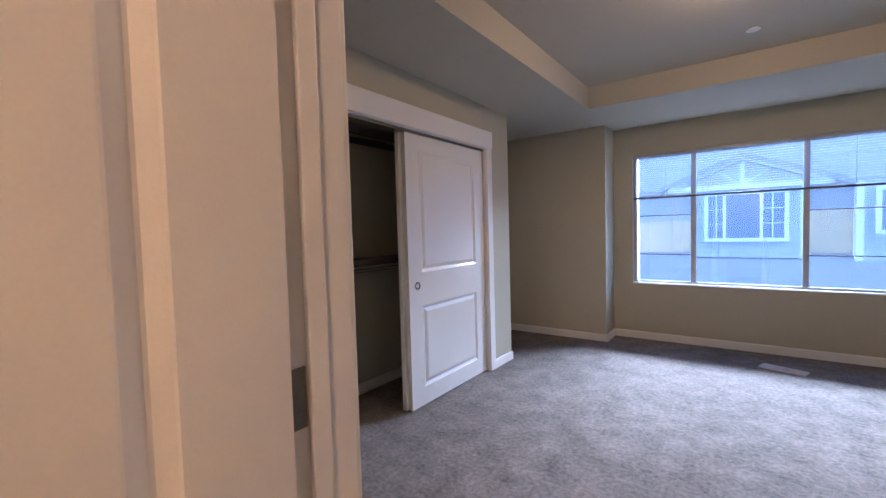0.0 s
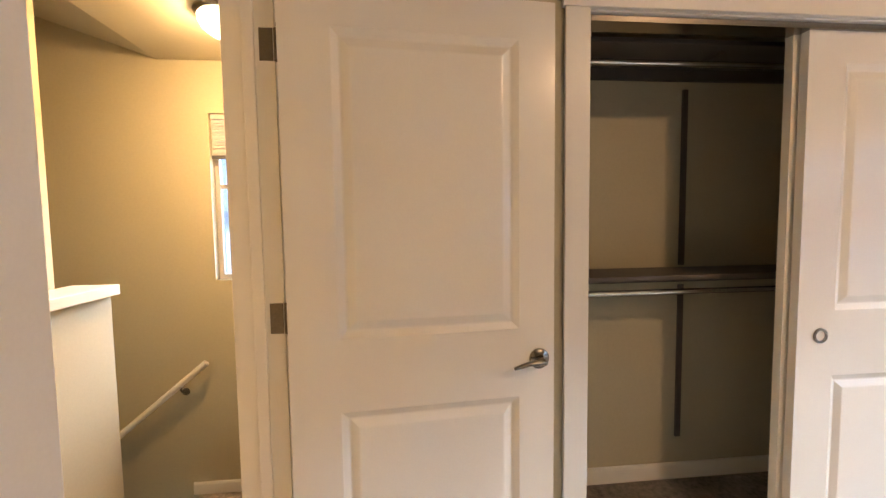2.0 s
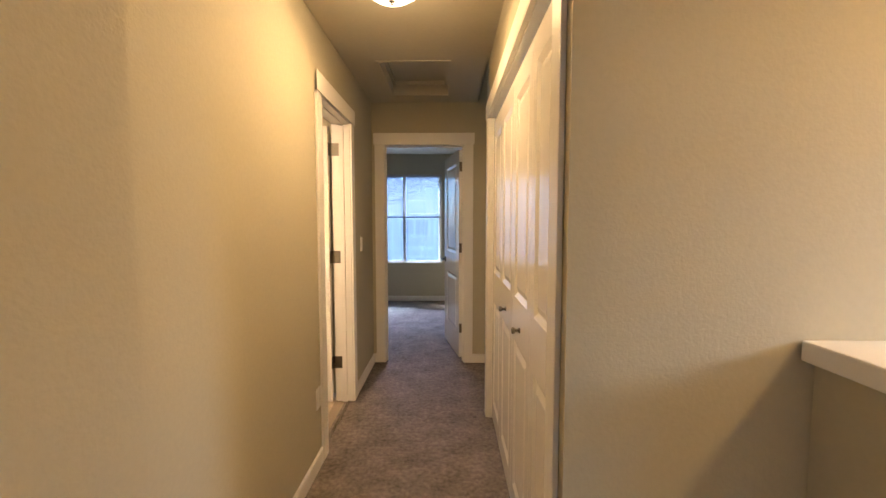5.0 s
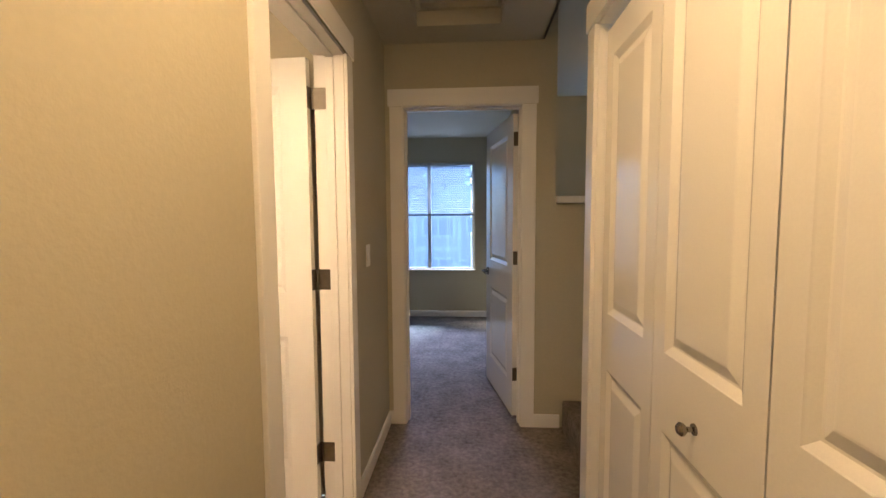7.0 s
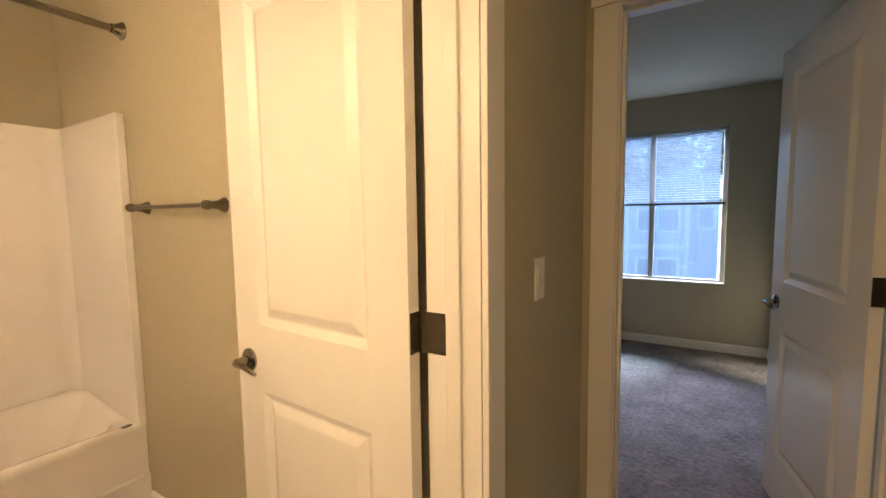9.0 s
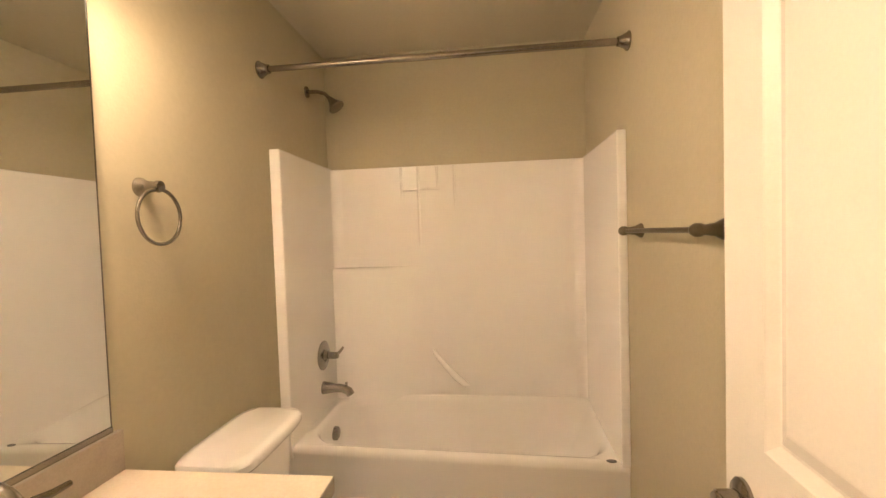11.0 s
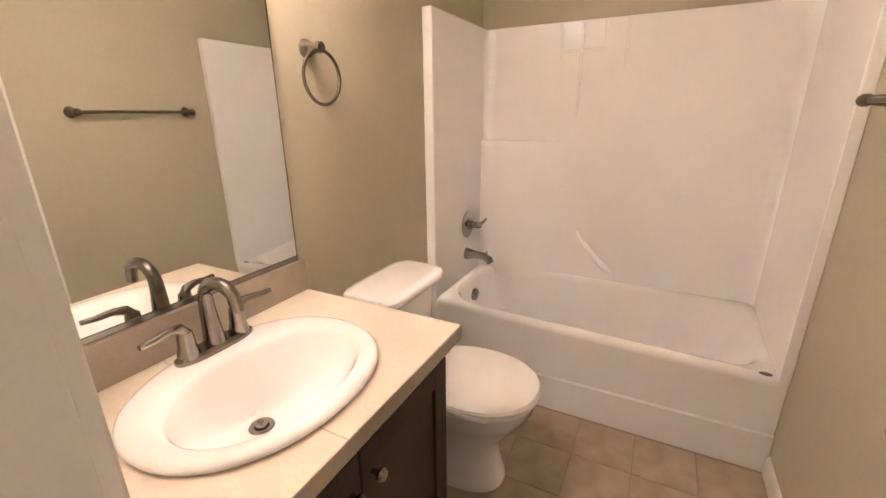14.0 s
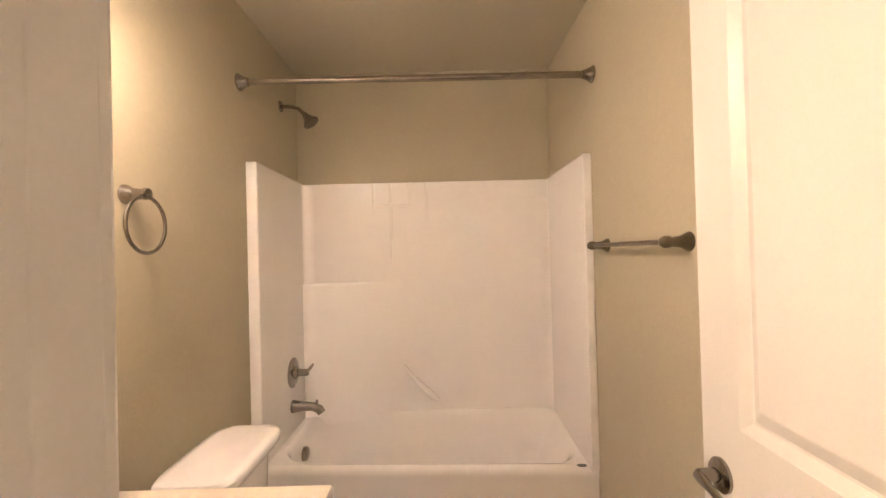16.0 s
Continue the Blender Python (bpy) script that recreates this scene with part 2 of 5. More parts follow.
def lathe(bm, profile, centre, axis="z", sides=32, sx=1.0, sy=1.0):
    """Turns a profile of (radius, height) about an axis through centre."""
    c = Vector(centre)
    rings = []
    for r, h in profile:
        ring = []
        for k in range(sides):
            u, v = r * sx * math.cos(2 * math.pi * k / sides), r * sy * math.sin(2 * math.pi * k / sides)
            p = {"z": (u, v, h), "y": (u, h, -v), "x": (h, u, v)}[axis]
            ring.append(bm.verts.new(c + Vector(p)))
        rings.append(ring)
    for a, b in zip(rings, rings[1:]):
        for k in range(sides):
            bm.faces.new((a[k], a[(k + 1) % sides], b[(k + 1) % sides], b[k]))
    if profile[0][0] > 1e-4:
        bm.faces.new(rings[0][::-1])
    if profile[-1][0] > 1e-4:
        bm.faces.new(rings[-1])
    return bm


def loft(bm, rings, close_start=True, close_end=True):
    made = [[bm.verts.new(p) for p in ring] for ring in rings]
    n = len(made[0])
    for a, b in zip(made, made[1:]):
        for k in range(n):
            bm.faces.new((a[k], a[(k + 1) % n], b[(k + 1) % n], b[k]))
    if close_start:
        bm.faces.new(made[0][::-1])
    if close_end:
        bm.faces.new(made[-1])
    return bm


def part(name, bm, mat, parent=None, label="", smooth=False):
    """Links a bmesh as one mesh object, under a thing or a part if one is given."""
    me = bpy.data.meshes.new(name)
    bmesh.ops.remove_doubles(bm, verts=bm.verts, dist=1e-6)
    bmesh.ops.recalc_face_normals(bm, faces=bm.faces)
    bm.to_mesh(me)
    bm.free()
    me.materials.append(mat)
    if smooth:
        me.polygons.foreach_set("use_smooth", [True] * len(me.polygons))
        me.set_sharp_from_angle(angle=radians(40))
    ob = new(name, me)
    if parent:
        ob.parent = parent
    if label:
        tagged(ob, label)
    return ob


def thing(name, label, category, m=None, group="", kind=""):
    ob = new(name)
    ob.empty_display_size = 0.1
    if m is not None:
        ob.matrix_world = m
    return tagged(ob, label, category, group, kind)


def structure(name, bm, mat, label, category):
    return tagged(part(name, bm, mat), label, category, kind="structure")


def wall(name, axis, a, b, along0, along1, z0, z1, holes=(), mat=None, label="greige painted drywall wall"):
    """A wall of thickness a..b across axis, running along0..along1, with holes (from, to, sill, head)."""
    bm = bmesh.new()
    holes = [(h0 - 0.018, h1 + 0.018, s, e + 0.018) if s == 0 else (h0, h1, s, e) for h0, h1, s, e in holes]
    cuts = sorted({along0, along1, *[h[0] for h in holes], *[h[1] for h in holes]})
    for u0, u1 in zip(cuts, cuts[1:]):
        spans = [(z0, z1)]
        for h0, h1, s, e in holes:
            if h0 <= u0 + 1e-6 and u1 <= h1 + 1e-6:
                spans = [(z0, s), (e, z1)]
        for s, e in spans:
            if e - s > 1e-4:
                if axis == "x":
                    box(bm, a, b, u0, u1, s, e)
                else:
                    box(bm, u0, u1, a, b, s, e)
    return structure(name, bm, mat or PAINT, label, "wall")


# ---------------------------------------------------------------- the shell
CH = 2.44
floor_bm = boxes((-2.16, 0.08, 0.0, 4.10, -0.12, 0.0), (0.08, 2.6, 2.36, 4.10, -0.12, 0.0), (-3.2, 3.0, 4.10, 9.10, -0.12, 0.0),
                 (-1.0, 2.5, -3.1, 0.0, -0.12, 0.0))
structure("floor", floor_bm, CARPET, "brown-grey cut pile carpet floor", "floor")
structure("floor_loft", boxes((-4.4, -1.40, -3.1, 1.06, 0.10, 0.38), (-1.40, -1.05, -3.1, -0.115, 0.10, 0.38)), CARPET, "raised brown-grey carpet floor two steps up", "floor")

wall("wall_hall_east", "x", 0.02, 0.135, 0.0, 3.29, 0, 2.6, [(0.874, 1.562, 0, 2.05)])
wall("wall_hall_jog", "x", -0.152, -0.040, 3.20, 4.05, 0, 2.6)
structure("wall_hall_return", boxes((-0.038, 0.018, 3.20, 3.29, 0, 2.6)), PAINT, "short greige painted wall return", "wall")
wall("wall_hall_end", "y", -0.115, 0.0, -1.05, 2.5, 0, 3.1, [(-0.835, -0.10, 0, 2.05)])
wall("wall_pony", "y", -0.115, 0.0, -1.40, -1.05, 0.0, 1.445, label="greige half-height wall beside the carpeted steps")
wall("wall_linen_front", "x", -1.085, -0.97, 1.0, 2.97, 0, 2.95, [(1.12, 2.84, 0, 2.04)])
wall("wall_linen_north", "y", 2.86, 2.97, -2.08, -1.085, -0.4, 2.6)
wall("wall_linen_south", "y", 1.0, 1.11, -4.4, -1.085, -3, 3.6)
wall("wall_linen_back", "x", -2.08, -1.97, 1.11, 2.86, -3, 3.6)
wall("wall_half", "y", 2.972, 3.15, -2.16, -1.54, -0.6, 1.04, label="greige half-height stair guard wall")
wall("wall_stair_far", "x", -3.12, -3.0, 1.11, 4.05, -3, 3.6, [(3.27, 3.93, 0.99, 2.10)])
wall("wall_bedroom_south", "y", 4.05, 4.18, -3.0, 3.0, -0.5, 2.75, [(-1.305, -0.485, 0, 2.05), (-0.005, 0.755, 0, 2.05)])
wall("wall_closet_front", "x", -1.53, -1.42, 4.18, 7.5, 0, 2.75, [(5.16, 7.06, 0, 2.05)])
wall("wall_closet_back", "x", -2.17, -2.05, 4.18, 7.5, 0, 2.75)
wall("wall_closet_north", "y", 7.39, 7.5, -2.05, -1.53, 0, 2.75)
wall("wall_closet_south", "y", 4.95, 5.05, -2.05, -1.53, 0, 2.75)
wall("wall_bedroom_west", "x", -3.12, -3.0, 7.5, 8.73, 0, 2.75)
wall("wall_bedroom_gap", "y", 7.39, 7.5, -3.12, -2.17, 0, 2.75)
wall("wall_bedroom_north_low", "y", 8.61, 8.73, -3.0, -0.78, 0, 2.75)
wall("wall_bedroom_jog", "x", -0.90, -0.78, 8.73, 8.96, 0, 2.75)
wall("wall_bedroom_window", "y", 8.96, 9.10, -0.90, 3.0, 0, 2.75, [(-0.57, 1.64, 0.64, 2.12)])
wall("wall_bedroom_east", "x", 2.88, 3.0, 4.18, 8.96, 0, 2.75)
wall("wall_bath_south", "y", 0.62, 0.743, 0.135, 2.6, 0, 2.6)
wall("wall_bath_north", "y", 2.258, 2.36, 0.135, 2.6, 0, 2.6)
wall("wall_bath_east", "x", 2.465, 2.6, 0.743, 2.258, 0, 2.6)
wall("wall_ensuite_east", "x", 2.5, 2.6, 2.36, 4.05, 0, 2.6)
wall("wall_bedroom2_west", "x", -1.05, -0.935, -3.05, -0.115, 0, 3.1)
wall("wall_bedroom2_east", "x", 2.4, 2.5, -3.05, -0.115, 0, 2.6)
wall("wall_exterior_south", "y", -3.2, -3.05, -4.5, 2.5, -0.2, 3.2, [(-0.58, 0.66, 0.64, 2.115), (-2.92, -2.05, 1.50, 2.72)])
wall("wall_loft_west", "x", -4.5, -4.4, -3.05, 1.0, 0, 3.2)

structure("ceiling_hall", boxes((-0.97, 0.02, 0.0, 0.23, CH, 2.6), (-0.97, 0.02, 1.02, 4.05, CH, 2.6), (-0.97, -0.71, 0.23, 1.02, CH, 2.6), (-0.20, 0.02, 0.23, 1.02, CH, 2.6),
                                  (-3.0, -0.97, 2.97, 4.05, CH, 2.6), (-0.97, -0.955, 0.0, 1.0, CH, 3.1)), CEIL, "painted hallway ceiling with an attic hatch opening", "ceiling")
slope = bmesh.new()
loft(slope, [[(-3.0, 2.97, CH), (-3.0, 2.97, CH + 0.12), (-3.0, 1.11, CH + 0.77), (-3.0, 1.11, CH + 0.65)], [(-2.08, 2.97, CH), (-2.08, 2.97, CH + 0.12), (-2.08, 1.11, CH + 0.77), (-2.08, 1.11, CH + 0.65)]])
structure("ceiling_stair", slope, CEIL, "sloped painted ceiling over the stairs", "ceiling")
structure("ceiling_bedroom", boxes((-3.0, -0.72, 4.18, 8.61, CH, 2.75), (-0.72, 2.88, 7.83, 8.96, CH, 2.75), (-0.78, -0.72, 8.61, 8.96, CH, 2.75), (-0.72, 2.2, 4.18, 4.9, CH, 2.75), (2.2, 2.88, 4.18, 7.83, CH, 2.75),
                                     (-0.72, 2.2, 4.9, 7.83, 2.64, 2.75)), CEIL, "painted bedroom ceiling with a raised tray", "ceiling")
structure("ceiling_bath", boxes((0.135, 2.465, 0.743, 2.258, 2.465, 2.6)), CEIL, "painted bathroom ceiling", "ceiling")
structure("ceiling_ensuite", boxes((-0.045, 2.5, 2.36, 4.05, CH, 2.6)), CEIL, "painted ceiling", "ceiling")
structure("ceiling_bedroom_two", boxes((-0.935, 2.4, -3.05, -0.115, CH, 2.6)), CEIL, "painted bedroom ceiling", "ceiling")
structure("ceiling_loft", boxes((-4.4, -1.05, -3.05, 1.0, 2.95, 3.1), (-1.05, -0.955, 0.0, 1.0, 2.95, 3.1)), CEIL, "painted loft ceiling", "ceiling")


# ---------------------------------------------------------------- trim, doors and windows
def doorway(name, m, w, t, h, front=True, back=True, head=0.105, side=0.090, stop=0.0, label="white painted door casing and jamb"):
    """Jamb and casing of an opening: local x across it, local y through the wall from 0 to t."""
    root = thing(name, label, "door frame", m, kind="structure")
    for u0, u1 in ((-0.018, 0.0), (w, w + 0.018)):
        part("jamb", boxes((u0, u1, -0.002, t + 0.002, 0, h), bevel=0.0015), TRIM, root)
    part("head_jamb", boxes((-0.018, w + 0.018, -0.002, t + 0.002, h, h + 0.018), bevel=0.0015), TRIM, root)
    if stop:
        for u0, u1 in ((0.0, 0.011), (w - 0.011, w)):
            part("door_stop", boxes((u0, u1, stop, stop + 0.034, 0, h - 0.011), bevel=0.003), TRIM, root)
        part("door_stop", boxes((0.0, w, stop, stop + 0.034, h - 0.011, h), bevel=0.003), TRIM, root)
    for on, y0, y1, y2 in ((front, -0.016, 0.0, -0.021), (back, t, t + 0.016, t + 0.021)):
        if on:
            e = 0.001 if y0 < 0 else -0.001
            for u0, u1 in ((-side, -0.005), (w + 0.005, w + side)):
                part("side_casing", boxes((u0, u1, y0, y1 - e if y0 < 0 else y1, 0, h + 0.006), bevel=0.003), TRIM, root)
            part("head_casing", boxes((-side - 0.010, w + side + 0.010, min(y1, y2), max(y1, y2), h + 0.006, h + 0.006 + head), bevel=0.003), TRIM, root)
    return root


def panel_face(bm, x0, x1, z0, z1, y, s):
    """A moulded sunk panel with a raised field, on the face at y whose outside is towards s."""
    rings = []
    for inset, depth in ((0, 0), (0.003, 0.002), (0.021, 0.011), (0.026, 0.011), (0.050, 0.0025), (0.054, 0.002)):
        rings.append([(x0 + inset, y - s * depth, z0 + inset), (x1 - inset, y - s * depth, z0 + inset), (x1 - inset, y - s * depth, z1 - inset), (x0 + inset, y - s * depth, z1 - inset)])
    loft(bm, rings, close_start=False)


def slab(w, h, stile, y0, y1, panels, bottom=0.012, far=None):
    """A moulded door leaf with its sunk panels, each (from, to) in height."""
    bm = bmesh.new()
    far = far or stile
    box(bm, 0, stile, y0, y1, bottom, h)
    box(bm, w - far, w, y0, y1, bottom, h)
    z = bottom
    for p0, p1 in panels:
        box(bm, stile, w - far, y0, y1, z, p0)
        panel_face(bm, stile, w - far, p0, p1, y1, 1)
        panel_face(bm, stile, w - far, p0, p1, y0, -1)
        z = p1
    box(bm, stile, w - far, y0, y1, z, h)
    return bm


def lever(root, x, y, z, s, toward):
    """A lever handle on a face at y, its outside towards s, the lever pointing along x by the sign toward."""
    bm = bmesh.new()
    lathe(bm, [(0.001, 0), (0.033, 0), (0.033, s * 0.006), (0.028, s * 0.011), (0.014, s * 0.014), (0.012, s * 0.045), (0.001, s * 0.046)], (x, y, z), "y", 28)
    pts = [(x, y + s * 0.045, z), (x + toward * 0.022, y + s * 0.050, z + 0.002), (x + toward * 0.052, y + s * 0.052, z + 0.002), (x + toward * 0.078, y + s * 0.050, z - 0.005), (x + toward * 0.100, y + s * 0.048, z - 0.012)]
    tube(bm, pts, [0.010, 0.0095, 0.008, 0.007, 0.005], 14)
    return part("door_handle", bm, NICKEL, root, "brushed nickel lever handle", True)


def hinged_door(name, label, w, h, px, py, turn, side, panels=((0.235, 0.805), (1.025, 1.915)), stile=0.118):
    """A two-panel door leaf that hangs on a pin at (px, py) and points along turn."""
    root = thing(name, label, "door", pose(px, py, 0, 0, 0, turn), kind="structure")
    y0, y1 = sorted((side * 0.006, side * 0.041))
    x0 = 0.006
    leaf = part("door_leaf", slab(w, h, stile, y0, y1, panels, far=min(stile, 0.118)), DOOR, root)
    leaf.location = (x0, 0, 0)
    for s, y in ((1, y1), (-1, y0)):
        lever(root, x0 + w - (0.052 if stile > 0.12 else 0.062), y, 0.925, s, -1)
    part("latch_plate", boxes((x0 + w - 0.001, x0 + w + 0.0012, (y0 + y1) / 2 - 0.0125, (y0 + y1) / 2 + 0.0125, 0.895, 0.955)), NICKEL, root)
    for z in (0.30, 1.09, 1.87):
        bm = bmesh.new()
        for k in range(3):
            rod(bm, (-0.002, side * 0.002, z - 0.045 + k * 0.0305), (-0.002, side * 0.002, z - 0.016 + k * 0.0305), 0.0065, sides=12)
        box(bm, 0.0045, 0.0065, side * 0.004, side * 0.038, z - 0.045, z + 0.045)
        part("hinge", bm, BRONZE, root, "worn metal door hinge")
    return root


def jamb_plates(root, x, y0, y1, out):
    """Hinge plates let into a jamb face at local x."""
    for z in (0.30, 1.09, 1.87):
        bm = boxes((x, x + out * 0.0016, y0, y1, z - 0.045, z + 0.045), bevel=0.0004)
        for k in (-0.03, 0.0, 0.03):
            rod(bm, (x + out * 0.0012, (y0 + y1) / 2 + (0.008 if k else -0.008), z + k), (x + out * 0.0024, (y0 + y1) / 2 + (0.008 if k else -0.008), z + k), 0.004, sides=10)
        part("hinge_plate", bm, BRONZE, root, "worn metal hinge plate")


fr = doorway("door_frame_bath", pose(0.135, 0.874, 0, 0, 0, 90), 0.688, 0.115, 2.05, stop=0.040)
jamb_plates(fr, 0.0, -0.022, 0.040, 1)
part("strike_plate", boxes((0.6866, 0.688, 0.008, 0.034, 0.895, 0.955)), NICKEL, fr, "nickel strike plate")
hinged_door("door_bath", "white two-panel bathroom door standing open", 0.664, 2.03, 0.160, 0.871, -3, 1, ((0.245, 0.838), (1.035, 1.915)))
fr = doorway("door_frame_end", pose(-0.835, -0.115, 0), 0.735, 0.115, 2.05, stop=0.040)
jamb_plates(fr, 0.0, 0.002, 0.040, 1)
hinged_door("door_bedroom_two", "white two-panel bedroom door standing open", 0.725, 2.03, -0.838, -0.121, -78.5, 1)
fr = doorway("door_frame_bedroom", pose(-1.305, 4.05, 0), 0.82, 0.13, 2.05, stop=0.045)
jamb_plates(fr, 0.0, 0.090, 0.128, 1)
hinged_door("door_bedroom", "white two-panel bedroom door folded back open", 0.815, 2.03, -1.308, 4.188, 95.0, -1, stile=0.142)
fr = doorway("door_frame_ensuite", pose(-0.005, 4.05, 0), 0.76, 0.13, 2.05, stop=0.042)
jamb_plates(fr, 0.0, 0.002, 0.040, 1)
hinged_door("door_ensuite", "white two-panel ensuite door standing open", 0.745, 2.03, -0.008, 4.044, -84, 1, stile=0.140)
doorway("closet_frame", pose(-1.42, 5.16, 0, 0, 0, 90), 1.90, 0.11, 2.05, back=False, head=0.155, label="white painted closet casing with a deep head")
doorway("linen_frame", pose(-0.97, 1.12, 0, 0, 0, 90), 1.72, 0.115, 2.03, back=False, head=0.10, label="white painted casing round bifold doors")
structure("closet_track", boxes((-1.515, -1.435, 5.17, 7.05, 2.028, 2.048)), NICKEL, "metal sliding door track", "track")


def sliding_door(x, y0, w, label):
    root = thing("sliding_door", label, "door", pose(x, y0, 0, 0, 0, 90), "sliding closet doors")
    part("door_leaf", slab(w, 2.035, 0.15, -0.017, 0.017, ((0.15, 0.765), (1.015, 1.915)), 0.012), DOOR, root)
    bm = bmesh.new()
    lathe(bm, [(0.001, 0.0005), (0.019, 0.0005), (0.020, -0.004), (0.028, -0.005), (0.029, 0.0), (0.029, 0.001)], (0.095, -0.017, 0.92), "y", 24)
    part("finger_pull", bm, NICKEL, root, "round nickel finger pull", True)


sliding_door(-1.465, 5.985, 1.065, "white two-panel sliding closet door pushed aside")
sliding_door(-1.507, 5.965, 1.065, "white sliding closet door behind the front one")


def bifold_pair(y0, knob_leaf):
    root = thing("bifold_door", "closed white bifold door with moulded panels", "door", pose(-1.012, y0, 0, 0, 0, 90), "bifold linen doors")
    for k in range(2):
        leaf = part("leaf", slab(0.424, 2.00, 0.062, -0.015, 0.015, ((0.13, 0.82), (1.02, 1.90)), 0.02), DOOR, root)
        leaf.location = (0.002 + k * 0.427, 0, 0)
        if k == knob_leaf:
            bm = bmesh.new()
            lathe(bm, [(0.001, 0), (0.013, 0), (0.012, -0.004), (0.006, -0.007), (0.006, -0.016), (0.014, -0.024), (0.015, -0.030), (0.010, -0.036), (0.001, -0.037)], (0.212, -0.015, 0.90), "y", 20)
            part("knob", bm, NICKEL, leaf, "round brushed nickel knob", True)


bifold_pair(1.125, 1)
bifold_pair(1.981, 0)


def skirting(axis, face, s, u0, u1, z=0.0):
    """A baseboard along a wall face, standing out towards s."""
    prof = [(0, 0), (0.013, 0), (0.013, 0.068), (0.010, 0.078), (0.005, 0.083), (0, 0.084)]
    rings = []
    for u in (u0, u1):
        rings.append([((face + s * d, u, z + h) if axis == "x" else (u, face + s * d, z + h)) for d, h in prof])
    bm = bmesh.new()
    loft(bm, rings)
    structure("baseboard", bm, TRIM, "white painted baseboard", "baseboard")


for row in (("x", 0.02, -1, 0.0, 0.788), ("x", 0.02, -1, 1.657, 3.19), ("x", -0.152, -1, 3.20, 4.03), ("y", 3.20, -1, -0.152, 0.006),
            ("y", 0.0, 1, -1.09, -0.922), ("y", 0.0, 1, -0.012, 0.008), ("x", -0.97, 1, 1.0, 1.033), ("x", -0.97, 1, 2.93, 2.97), ("y", 2.97, 1, -1.54, -0.957),
            ("y", 4.05, -1, -2.16, -1.405), ("y", 4.05, -1, -0.37, -0.166),
            ("x", -1.42, 1, 7.148, 7.5), ("y", 7.5, 1, -3.0, -1.407), ("y", 8.61, -1, -3.0, -0.767), ("x", -0.78, 1, 8.597, 8.947), ("y", 8.96, -1, -0.78, 2.88),
            ("x", -1.42, 1, 4.21, 5.065), ("x", 2.88, -1, 4.18, 8.96), ("y", 4.18, 1, -0.37, -0.10), ("y", 4.18, 1, 0.85, 2.88), ("x", -2.05, 1, 5.05, 7.39), ("y", 7.39, -1, -2.05, -1.53), ("y", 5.05, 1, -2.05, -1.53),
            ("y", 0.743, 1, 0.25, 1.775), ("y", -3.05, 1, -0.935, 2.4), ("x", -0.935, 1, -3.05, -0.13), ("x", 2.4, -1, -3.05, -0.13), ("y", -3.05, 1, -4.4, -1.05, 0.38), ("x", -1.40, -1, -0.115, 0.0, 0.38), ("y", 0.0, 1, -1.413, -1.33, 0.38), ("y", -0.115, -1, -1.40, -1.05, 0.38),
            ("x", -3.0, 1, 3.06, 4.05, -0.50), ("y", 4.05, -1, -2.987, -2.69, -0.50)):
    skirting(*row)


